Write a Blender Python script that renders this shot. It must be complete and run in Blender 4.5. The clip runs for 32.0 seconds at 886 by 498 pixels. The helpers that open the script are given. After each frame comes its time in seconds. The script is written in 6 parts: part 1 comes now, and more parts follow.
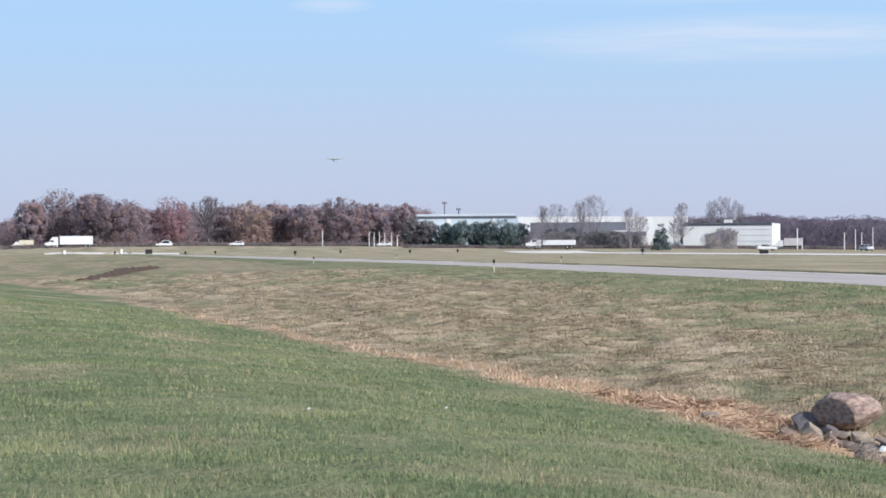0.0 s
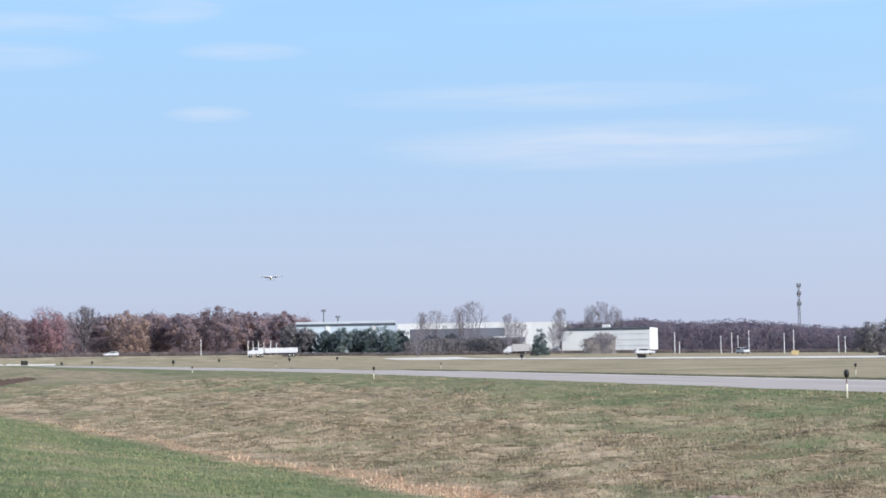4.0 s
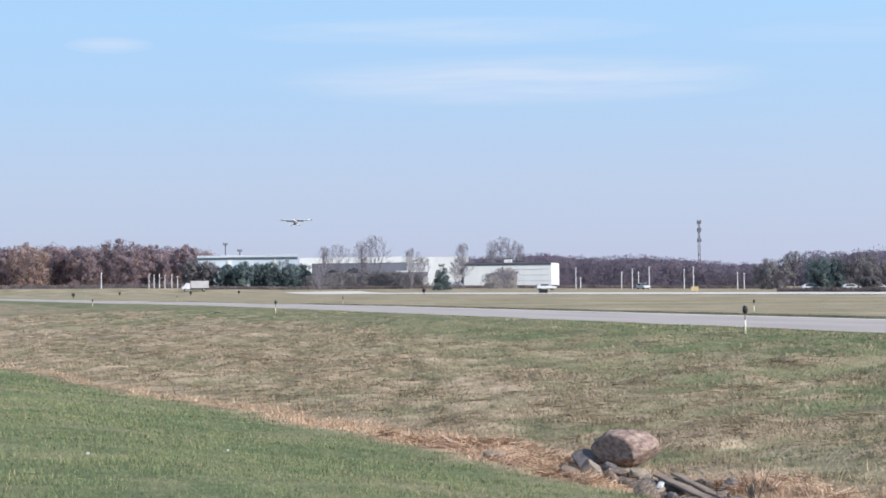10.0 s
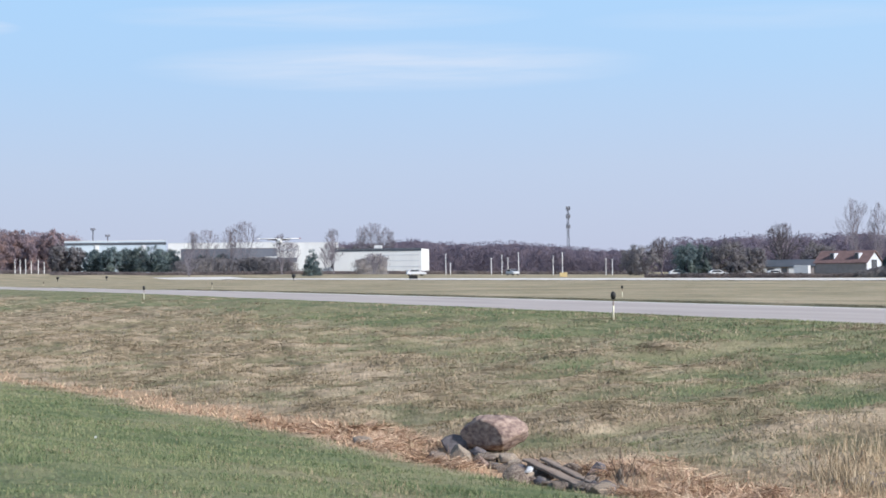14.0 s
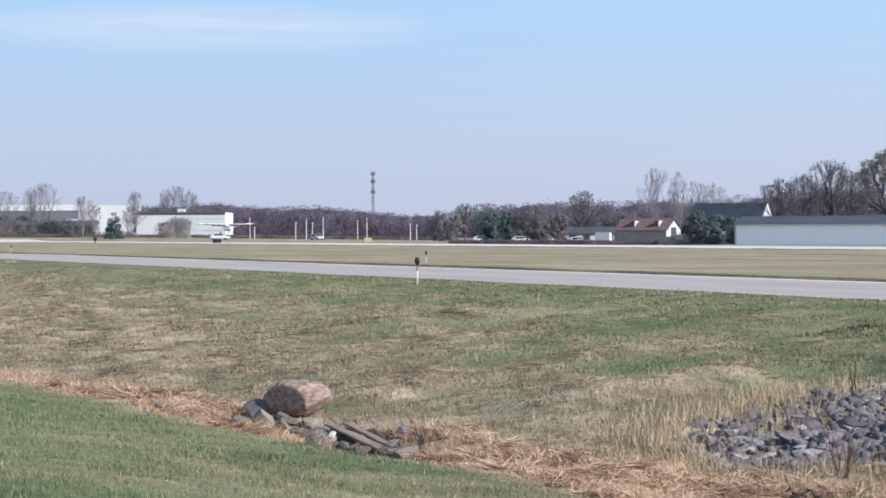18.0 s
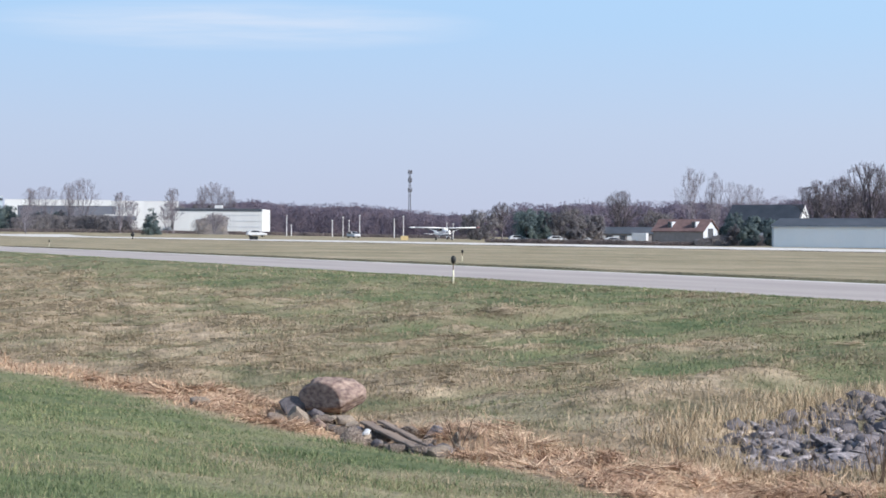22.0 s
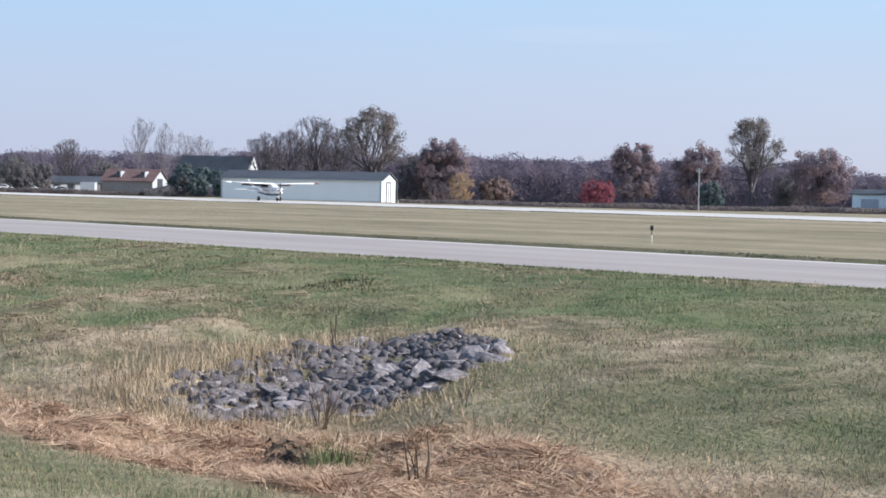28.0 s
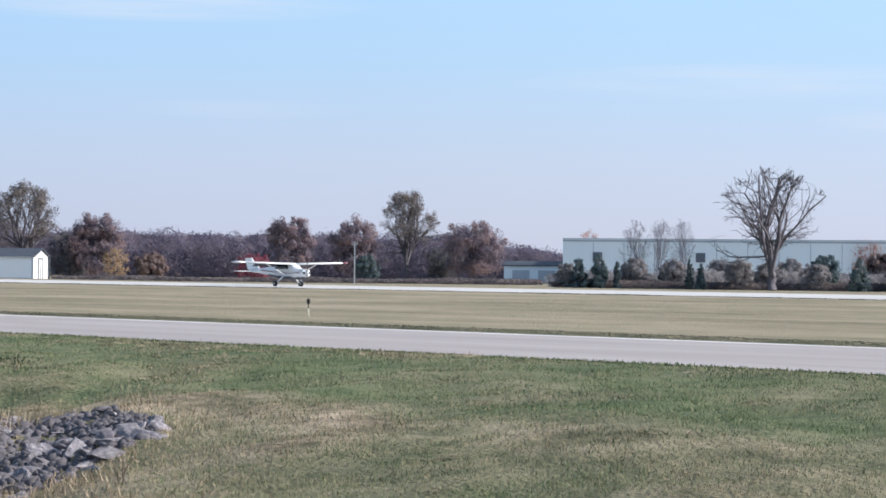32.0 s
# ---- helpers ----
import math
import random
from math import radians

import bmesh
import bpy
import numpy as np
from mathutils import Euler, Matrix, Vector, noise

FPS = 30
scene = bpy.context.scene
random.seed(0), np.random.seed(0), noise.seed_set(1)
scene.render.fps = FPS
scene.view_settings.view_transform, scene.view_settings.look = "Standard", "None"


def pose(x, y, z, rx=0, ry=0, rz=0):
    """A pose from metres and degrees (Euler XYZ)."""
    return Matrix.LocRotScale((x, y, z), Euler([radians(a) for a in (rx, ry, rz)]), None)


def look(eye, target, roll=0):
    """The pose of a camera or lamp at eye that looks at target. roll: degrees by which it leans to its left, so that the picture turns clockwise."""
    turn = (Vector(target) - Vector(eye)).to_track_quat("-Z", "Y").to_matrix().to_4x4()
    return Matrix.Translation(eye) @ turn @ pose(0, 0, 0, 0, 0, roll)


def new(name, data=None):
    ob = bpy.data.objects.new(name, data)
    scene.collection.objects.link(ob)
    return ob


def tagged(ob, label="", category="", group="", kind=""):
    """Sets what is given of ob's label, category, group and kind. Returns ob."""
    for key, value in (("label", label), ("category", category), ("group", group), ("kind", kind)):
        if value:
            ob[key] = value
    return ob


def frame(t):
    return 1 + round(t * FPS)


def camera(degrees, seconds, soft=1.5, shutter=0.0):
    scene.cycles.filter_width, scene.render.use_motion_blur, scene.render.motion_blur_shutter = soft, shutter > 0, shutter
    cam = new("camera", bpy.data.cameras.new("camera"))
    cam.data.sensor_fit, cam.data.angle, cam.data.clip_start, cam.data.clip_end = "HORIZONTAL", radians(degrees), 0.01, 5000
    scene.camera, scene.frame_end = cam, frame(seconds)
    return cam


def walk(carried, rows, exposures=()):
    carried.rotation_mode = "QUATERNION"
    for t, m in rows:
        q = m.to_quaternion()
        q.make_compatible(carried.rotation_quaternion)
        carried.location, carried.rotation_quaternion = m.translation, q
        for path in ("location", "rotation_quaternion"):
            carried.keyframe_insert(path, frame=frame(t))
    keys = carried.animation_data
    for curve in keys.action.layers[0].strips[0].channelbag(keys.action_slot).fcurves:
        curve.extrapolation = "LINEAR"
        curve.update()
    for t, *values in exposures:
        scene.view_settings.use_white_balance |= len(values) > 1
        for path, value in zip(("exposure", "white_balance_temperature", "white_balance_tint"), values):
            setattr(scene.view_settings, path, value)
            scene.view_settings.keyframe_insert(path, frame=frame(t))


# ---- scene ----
# The camera stands on a lawn beside an airfield and pans after the landing plane.
# X runs along the runway, Y from the viewer to the runway; headings are degrees clockwise from -X.
EYE = (0.0, 0.0, 1.5)


def aim(heading, pitch, roll):
    h, p = radians(heading), radians(pitch)
    way = Vector((-math.cos(h) * math.cos(p), math.sin(h) * math.cos(p), math.sin(p)))
    return look(EYE, Vector(EYE) + way, roll)


cam = camera(24.57, 32.0, soft=1.7)
PAN = [
    (0, 8.487, -0.034, -0.414), (0.5, 8.5, 0.007, -0.517), (1, 8.472, 0.427, -0.53), (1.5, 8.414, 1.271, -0.612), (2, 8.409, 1.843, -0.687),
    (2.5, 8.473, 2.403, -0.809), (3, 9.428, 2.919, -0.962), (3.5, 10.871, 2.983, -1.143), (4, 11.93, 2.937, -1.085), (4.5, 12.455, 2.596, -1.096),
    (6.5, 12.61, 1.16, -1.124), (7, 12.638, 0.972, -1.075), (7.5, 12.786, 0.786, -0.999), (8, 13.009, 0.54, -0.978), (8.5, 13.204, 0.407, -0.86),
    (9, 13.467, 0.532, -0.807), (9.5, 14.019, 0.861, -0.775), (10, 14.644, 1.05, -0.783), (10.5, 15.177, 1.054, -0.73), (11, 15.541, 1.044, -0.769),
    (11.5, 15.958, 1.046, -0.77), (12, 16.231, 1.005, -0.799), (12.5, 16.591, 0.788, -0.795), (13, 16.925, 0.707, -0.802),
    (13.5, 17.735, 0.686, -0.708), (14, 18.297, 0.601, -0.733), (14.5, 18.931, 0.428, -0.752), (16.5, 21.948, -0.191, -0.24),
    (17, 22.681, -0.269, -0.266), (17.5, 23.223, -0.327, -0.259), (18, 23.789, -0.432, -0.267), (18.5, 24.292, -0.593, -0.182),
    (19, 24.872, -0.716, -0.148), (19.5, 25.403, -0.92, -0.112), (20, 25.614, -0.916, -0.07), (20.5, 21.211, -0.465, -0.071),
    (21, 19.951, -0.043, -0.026), (21.5, 21.378, 0.003, 0.16), (22, 22.767, -0.467, 0.289), (22.5, 24.229, -0.77, 0.307), (23, 25.105, -1.009, 0.32),
    (23.5, 26.121, -1.168, 0.4), (24, 27.33, -1.278, 0.434), (24.5, 28.433, -1.248, 0.529), (25, 29.743, -1.269, 0.658),
    (25.5, 32.157, -1.135, 0.742), (27.5, 36.699, -1.471, 1.051), (28, 38.211, -1.671, 1.14), (28.5, 39.793, -1.875, 1.103),
    (29, 40.9, -1.999, 1.064), (29.5, 42.12, -1.742, 1.046), (30, 43.094, -1.251, 0.953), (30.5, 44.328, -0.625, 0.967), (31, 45.291, -0.087, 0.849),
    (31.5, 46.813, 0.272, 0.69), (32, 47.828, 0.551, 0.563),
]
walk(cam, [(t, aim(h, p, r)) for t, h, p, r in PAN], exposures=[(0.0, 0.5), (32.0, 0.5)])


# ---- light ----
SUN_TURN, SUN_HEIGHT = -41.0, 30.0  # degrees: azimuth from +X towards -Y, elevation


# heading, half width, height, half thickness (degrees) and share of each faint cloud band
CIRRUS = [(17.0, 7.5, 5.75, 0.75, 0.62), (15.0, 6.5, 7.15, 0.45, 0.42), (5.4, 1.3, 6.8, 0.25, 0.55), (6.4, 2.0, 8.55, 0.3, 0.42), (4.2, 1.9, 9.7, 0.45, 0.5),
          (0.2, 3.2, 9.3, 0.4, 0.42), (-0.4, 3.0, 8.4, 0.45, 0.36), (21.0, 5.0, 9.8, 0.5, 0.3), (39.5, 6.5, 7.3, 0.55, 0.55), (56.5, 7.0, 5.3, 0.55, 0.36), (61.5, 3.5, 4.2, 0.4, 0.4), (42.0, 3.5, 4.4, 0.3, 0.2), (27.5, 5.5, 6.9, 0.4, 0.2)]


def make_world():
    world = bpy.data.worlds.new("sky")
    scene.world = world
    world.use_nodes = True
    nt = world.node_tree
    nt.nodes.clear()
    out = nt.nodes.new("ShaderNodeOutputWorld")
    bg = nt.nodes.new("ShaderNodeBackground")
    sky = nt.nodes.new("ShaderNodeTexSky")
    sky.sky_type = "NISHITA"
    sky.sun_disc = False
    sky.sun_elevation = radians(SUN_HEIGHT)
    sky.sun_rotation = radians(90 + SUN_TURN)
    sky.altitude = 200
    sky.air_density, sky.dust_density, sky.ozone_density = 1.0, 1.2, 2.0
    # thin cirrus: loose streaks high up, and the long faint bands over the airfield
    tc = nt.nodes.new("ShaderNodeTexCoord")
    sep = nt.nodes.new("ShaderNodeSeparateXYZ")
    nt.links.new(tc.outputs["Generated"], sep.inputs[0])

    def math_node(op, a, b=None, clamp=False):
        n = nt.nodes.new("ShaderNodeMath")
        n.operation, n.use_clamp = op, clamp
        for k, v in enumerate((a, b)):
            if v is None:
                continue
            if isinstance(v, (int, float)):
                n.inputs[k].default_value = v
            else:
                nt.links.new(v, n.inputs[k])
        return n.outputs[0]

    def streaky(stretch, scale, low, high, top):
        mp = nt.nodes.new("ShaderNodeMapping")
        mp.inputs["Scale"].default_value = stretch
        mp.inputs["Rotation"].default_value = (radians(1.0), radians(-0.8), 0)
        nt.links.new(tc.outputs["Generated"], mp.inputs[0])
        nz = nt.nodes.new("ShaderNodeTexNoise")
        nz.inputs["Scale"].default_value, nz.inputs["Detail"].default_value = scale, 6
        nz.inputs["Roughness"].default_value, nz.inputs["Distortion"].default_value = 0.55, 0.4
        nt.links.new(mp.outputs[0], nz.inputs["Vector"])
        r = nt.nodes.new("ShaderNodeMapRange")
        r.inputs[1].default_value, r.inputs[2].default_value = low, high
        r.inputs[3].default_value, r.inputs[4].default_value = 0.0, top
        nt.links.new(nz.outputs["Fac"], r.inputs[0])
        return r.outputs[0]

    heading = math_node("MULTIPLY", math_node("ARCTAN2", sep.outputs["Y"], math_node("MULTIPLY", sep.outputs["X"], -1.0)), 57.2958)
    height = math_node("MULTIPLY", math_node("ARCSINE", sep.outputs["Z"]), 57.2958)
    ragged = streaky((6.0, 6.0, 90.0), 2.2, 0.30, 0.70, 1.0)
    bands = None
    for at, half, up, thick, share in CIRRUS:
        u = math_node("DIVIDE", math_node("SUBTRACT", heading, at), half)
        v = math_node("DIVIDE", math_node("SUBTRACT", height, up), thick)
        d = math_node("ADD", math_node("MULTIPLY", u, u), math_node("MULTIPLY", v, v))
        one = math_node("MULTIPLY", math_node("SUBTRACT", 1.0, d, True), share)
        bands = one if bands is None else math_node("MAXIMUM", bands, one)
    bands = math_node("MULTIPLY", bands, math_node("ADD", math_node("MULTIPLY", ragged, 0.75), 0.25))
    high = nt.nodes.new("ShaderNodeMapRange")
    high.inputs[1].default_value, high.inputs[2].default_value = 0.14, 0.24
    nt.links.new(sep.outputs["Z"], high.inputs[0])
    loose = math_node("MULTIPLY", streaky((3.2, 3.2, 34.0), 1.6, 0.47, 0.72, 0.48), high.outputs[0])
    cirrus = math_node("MAXIMUM", bands, loose)
    mix = nt.nodes.new("ShaderNodeMix")
    mix.data_type = "RGBA"
    mix.inputs[7].default_value = (5.6, 5.9, 6.7, 1)
    # pale lilac haze low over the horizon, clear blue higher up
    tone = nt.nodes.new("ShaderNodeValToRGB")
    el = tone.color_ramp.elements
    el[0].position, el[0].color = 0.0, (0.385, 0.42, 0.556, 1)
    el[1].position, el[1].color = 0.30, (0.225, 0.455, 0.77, 1)
    for at, col in ((0.05, (0.37, 0.449, 0.606, 1)), (0.10, (0.318, 0.472, 0.68, 1)), (0.16, (0.292, 0.49, 0.735, 1))):
        el.new(at).color = col
    nt.links.new(sep.outputs["Z"], tone.inputs[0])
    lift = nt.nodes.new("ShaderNodeVectorMath")
    lift.operation = "SCALE"
    # a little brighter towards the sun
    side = nt.nodes.new("ShaderNodeMapRange")
    side.inputs[1].default_value, side.inputs[2].default_value = -1.0, 0.5
    side.inputs[3].default_value, side.inputs[4].default_value = 9.75, 14.5
    nt.links.new(sep.outputs["X"], side.inputs[0])
    nt.links.new(side.outputs[0], lift.inputs["Scale"])
    warm = nt.nodes.new("ShaderNodeMix")
    warm.data_type, warm.blend_type = "RGBA", "MULTIPLY"
    warm.inputs[7].default_value = (1.04, 1.0, 0.95, 1)
    near_sun = nt.nodes.new("ShaderNodeMapRange")
    near_sun.inputs[1].default_value, near_sun.inputs[2].default_value = -0.95, -0.65
    nt.links.new(sep.outputs["X"], near_sun.inputs[0])
    nt.links.new(near_sun.outputs[0], warm.inputs[0])
    nt.links.new(tone.outputs[0], warm.inputs[6])
    nt.links.new(warm.outputs[2], lift.inputs[0])
    haze = nt.nodes.new("ShaderNodeMapRange")
    haze.interpolation_type = "SMOOTHSTEP"
    haze.inputs[1].default_value, haze.inputs[2].default_value = 0.15, 0.65
    haze.inputs[3].default_value, haze.inputs[4].default_value = 0.92, 0.0
    nt.links.new(sep.outputs["Z"], haze.inputs[0])
    mix2 = nt.nodes.new("ShaderNodeMix")
    mix2.data_type = "RGBA"
    nt.links.new(haze.outputs[0], mix2.inputs[0])
    nt.links.new(sky.outputs[0], mix2.inputs[6])
    nt.links.new(lift.outputs[0], mix2.inputs[7])
    nt.links.new(cirrus, mix.inputs[0])
    nt.links.new(mix2.outputs[2], mix.inputs[6])
    nt.links.new(mix.outputs[2], bg.inputs["Color"])
    bg.inputs["Strength"].default_value = 0.1
    nt.links.new(bg.outputs[0], out.inputs["Surface"])


make_world()
sun = new("sun", bpy.data.lights.new("sun", "SUN"))
sun.data.energy = 4.6
sun.data.angle = radians(2.0)
sun.data.color = (1.0, 0.955, 0.92)
_a, _e = radians(SUN_TURN), radians(SUN_HEIGHT)
sun.matrix_world = look((math.cos(_a) * math.cos(_e) * 50, -math.sin(_a) * math.cos(_e) * 50, math.sin(_e) * 50), (0, 0, 0))


# ---- materials ----
def material(name, colours, rough=0.8, metal=0.0, scale=6.0, fine=60.0, bump=0.3, dist=0.02, by="noise", spec=0.3, coords="Object", detail=5.0, stretch=(1, 1, 1), tint=0.0, share=0.5):
    """A surface of two or three colours, mottled at two scales, with fine relief. by: noise, object or island."""
    m = bpy.data.materials.new(name)
    m.use_nodes = True
    nt = m.node_tree
    b = nt.nodes["Principled BSDF"]
    b.inputs["Roughness"].default_value, b.inputs["Metallic"].default_value = rough, metal
    b.inputs["Specular IOR Level"].default_value = spec
    tc = nt.nodes.new("ShaderNodeTexCoord")
    mp = nt.nodes.new("ShaderNodeMapping")
    mp.inputs["Scale"].default_value = stretch
    nt.links.new(tc.outputs[coords], mp.inputs[0])
    big, small = nt.nodes.new("ShaderNodeTexNoise"), nt.nodes.new("ShaderNodeTexNoise")
    big.inputs["Scale"].default_value, small.inputs["Scale"].default_value = scale, fine
    big.inputs["Detail"].default_value = detail
    for n in (big, small):
        nt.links.new(mp.outputs[0], n.inputs["Vector"])
    ramp = nt.nodes.new("ShaderNodeValToRGB")
    el = ramp.color_ramp.elements
    el[0].position, el[1].position = 0.30, 0.70
    cs = [(*c, 1) for c in colours]
    el[0].color, el[1].color = cs[0], cs[-1]
    for i, c in enumerate(cs[1:-1]):
        e = el.new(0.30 + 0.4 * (i + 1) / (len(cs) - 1))
        e.color = c
    if by == "noise":
        add = nt.nodes.new("ShaderNodeMath")
        add.operation = "MULTIPLY_ADD"
        nt.links.new(small.outputs["Fac"], add.inputs[0])
        add.inputs[1].default_value = 0.45
        off = nt.nodes.new("ShaderNodeMath")
        off.operation = "SUBTRACT"
        nt.links.new(big.outputs["Fac"], off.inputs[0])
        off.inputs[1].default_value = 0.225
        nt.links.new(off.outputs[0], add.inputs[2])
        nt.links.new(add.outputs[0], ramp.inputs[0])
    else:
        if by == "object":
            src = nt.nodes.new("ShaderNodeObjectInfo").outputs["Random"]
        else:
            src = nt.nodes.new("ShaderNodeNewGeometry").outputs["Random Per Island"]
        mix = nt.nodes.new("ShaderNodeMath")
        mix.operation = "MULTIPLY_ADD"
        nt.links.new(src, mix.inputs[0])
        mix.inputs[1].default_value = share
        half = nt.nodes.new("ShaderNodeMath")
        half.operation = "MULTIPLY"
        nt.links.new(big.outputs["Fac"], half.inputs[0])
        half.inputs[1].default_value = 1 - share
        nt.links.new(half.outputs[0], mix.inputs[2])
        nt.links.new(mix.outputs[0], ramp.inputs[0])
    colour = ramp.outputs[0]
    if tint:
        oi = nt.nodes.new("ShaderNodeObjectInfo")
        mr = nt.nodes.new("ShaderNodeMapRange")
        mr.inputs[3].default_value, mr.inputs[4].default_value = 1 - tint, 1 + tint
        nt.links.new(oi.outputs["Random"], mr.inputs[0])
        hs = nt.nodes.new("ShaderNodeHueSaturation")
        nt.links.new(mr.outputs[0], hs.inputs["Value"])
        nt.links.new(colour, hs.inputs["Color"])
        colour = hs.outputs[0]
    nt.links.new(colour, b.inputs["Base Color"])
    if bump:
        bp = nt.nodes.new("ShaderNodeBump")
        bp.inputs["Strength"].default_value, bp.inputs["Distance"].default_value = bump, dist
        nt.links.new(small.outputs["Fac"], bp.inputs["Height"])
        nt.links.new(bp.outputs[0], b.inputs["Normal"])
    return m


def leafy(name, colours, rough=0.7):
    m = material(name, colours, rough=rough, scale=0.30, fine=3.0, bump=0, by="island", spec=0.1, tint=0.12, share=0.12)
    nt = m.node_tree
    b = nt.nodes["Principled BSDF"]
    thin = nt.nodes.new("ShaderNodeBsdfTranslucent")
    nt.links.new(b.inputs["Base Color"].links[0].from_socket, thin.inputs["Color"])
    both = nt.nodes.new("ShaderNodeMixShader")
    both.inputs[0].default_value = 0.5
    nt.links.new(b.outputs[0], both.inputs[1])
    nt.links.new(thin.outputs[0], both.inputs[2])
    nt.links.new(both.outputs[0], nt.nodes["Material Output"].inputs["Surface"])
    return m


# ---- mesh tools ----
def part(name, bm, mat, parent=None, label="", smooth=False):
    me = bpy.data.meshes.new(name)
    bm.to_mesh(me)
    bm.free()
    if smooth:
        for p in me.polygons:
            p.use_smooth = True
    if mat:
        me.materials.append(mat)
    ob = new(name, me)
    if parent is not None:
        ob.parent = parent
    return tagged(ob, label)


def soup(name, co, faces, mat, parent=None, label="", smooth=False):
    """One mesh object from arrays of corners and of triangles or quads."""
    me = bpy.data.meshes.new(name)
    co, faces = np.asarray(co, np.float32), np.asarray(faces, np.int32)
    n = faces.shape[1]
    me.vertices.add(len(co))
    me.vertices.foreach_set("co", co.ravel())
    me.loops.add(faces.size)
    me.loops.foreach_set("vertex_index", faces.ravel())
    me.polygons.add(len(faces))
    me.polygons.foreach_set("loop_start", np.arange(0, faces.size, n, dtype=np.int32))
    me.update(calc_edges=True)
    if smooth:
        me.polygons.foreach_set("use_smooth", np.ones(len(faces), bool))
    if mat:
        me.materials.append(mat)
    ob = new(name, me)
    if parent is not None:
        ob.parent = parent
    return tagged(ob, label)


def box(bm, x0, x1, y0, y1, z0, z1, bevel=0.0):
    r = bmesh.ops.create_cube(bm, size=1)
    bmesh.ops.scale(bm, vec=(x1 - x0, y1 - y0, z1 - z0), verts=r["verts"])
    bmesh.ops.translate(bm, vec=((x0 + x1) / 2, (y0 + y1) / 2, (z0 + z1) / 2), verts=r["verts"])
    if bevel:
        es = list({e for v in r["verts"] for e in v.link_edges})
        bmesh.ops.bevel(bm, geom=es, offset=bevel, segments=2, affect="EDGES", profile=0.5)


def boxed(name, dims, mat, parent=None, bevel=0.0, label=""):
    bm = bmesh.new()
    box(bm, *dims, bevel)
    return part(name, bm, mat, parent, label)


def tube(bm, a, b, r0, r1=None, seg=8):
    a, b = Vector(a), Vector(b)
    r1 = r0 if r1 is None else r1
    r = bmesh.ops.create_cone(bm, cap_ends=True, segments=seg, radius1=r0, radius2=r1, depth=(b - a).length)
    q = (b - a).to_track_quat("Z", "Y").to_matrix().to_4x4()
    bmesh.ops.transform(bm, matrix=Matrix.Translation((a + b) / 2) @ q, verts=r["verts"])


def rod(name, a, b, r0, mat, parent=None, r1=None, seg=8, label=""):
    bm = bmesh.new()
    tube(bm, a, b, r0, r1, seg)
    return part(name, bm, mat, parent, label, smooth=seg > 8)


def loft(bm, sections, cap=True):
    """Skins rings of points, each ring of the same length."""
    rings = [[bm.verts.new(p) for p in s] for s in sections]
    n = len(rings[0])
    for a, b in zip(rings, rings[1:]):
        for i in range(n):
            bm.faces.new((a[i], a[(i + 1) % n], b[(i + 1) % n], b[i]))
    if cap:
        bm.faces.new(rings[0][::-1])
        bm.faces.new(rings[-1])
    bmesh.ops.recalc_face_normals(bm, faces=bm.faces)


def empty(name, at=(0, 0, 0), turn=0.0):
    ob = new(name)
    ob.matrix_basis = pose(*at, 0, 0, turn)
    return ob


def spot(heading, r):
    """The place r metres from the eye at a heading."""
    h = radians(heading)
    return -r * math.cos(h), r * math.sin(h)

# ---- the ground: lawn, ditch, airfield ----
TAXI = (26.4, 36.3)
RUNWAY = (99.3, 121.0)


def ditch_y(x):
    return 10.9 + 0.105 * x - 0.00025 * np.minimum(x, 0) ** 2


def sstep(a, b, x):
    t = np.clip((x - a) / (b - a), 0, 1)
    return t * t * (3 - 2 * t)


def wave(x, y, k, seed):
    """Cheap smooth unevenness, about -1 to 1."""
    return (np.sin(k * x + 1.3 * seed + 0.8 * np.sin(0.7 * k * y + seed)) + np.sin(0.83 * k * y - 2.1 * seed + 0.9 * np.sin(0.6 * k * x)) + np.sin(0.51 * k * (x + y) + 0.7 * seed)) / 3


_LATTICE = np.random.default_rng(12).random((128, 128))


def lumps(x, y, size, seed=0):
    """Smooth random unevenness of about one lump per size, -1 to 1."""
    u, v = np.asarray(x, float) / size + 17.3 * seed, np.asarray(y, float) / size + 31.7 * seed
    i, j = np.floor(u).astype(int), np.floor(v).astype(int)
    fu, fv = u - i, v - j
    fu, fv = fu * fu * (3 - 2 * fu), fv * fv * (3 - 2 * fv)
    g = lambda a, b: _LATTICE[(i + a) % 128, (j + b) % 128]
    return 2 * ((g(0, 0) * (1 - fu) + g(1, 0) * fu) * (1 - fv) + (g(0, 1) * (1 - fu) + g(1, 1) * fu) * fv) - 1


def bend(x):
    """The taxiway turns gently towards the viewer at its far end."""
    t = np.maximum(-150 - np.asarray(x, float), 0)
    return -0.055 * t * t / (t + 40)


FAR_HEADINGS = [-5, 7, 14, 18, 23.5, 29, 35, 40, 60]
FAR_LEVELS = [3.1, 2.0, 1.0, 0.4, -0.4, -1.0, -0.6, -0.8, -0.9]


def far_level(x, y):
    """The land beyond the airfield: higher at the road end, lower by the hangars."""
    h, r = np.degrees(np.arctan2(y, -x)), np.hypot(x, y)
    h = np.where(h < -90, 180, h)
    start = np.minimum(121 / np.maximum(np.sin(np.radians(np.clip(h, 5, 90))), 0.05) * 1.02 + 5, np.interp(h, [2, 6], [590, 530]))
    return np.interp(h, FAR_HEADINGS, FAR_LEVELS) * sstep(0, 1, (r - start) / np.interp(h, [2, 6], [45, 90])) * sstep(60, 180, y + 0.25 * np.abs(x))


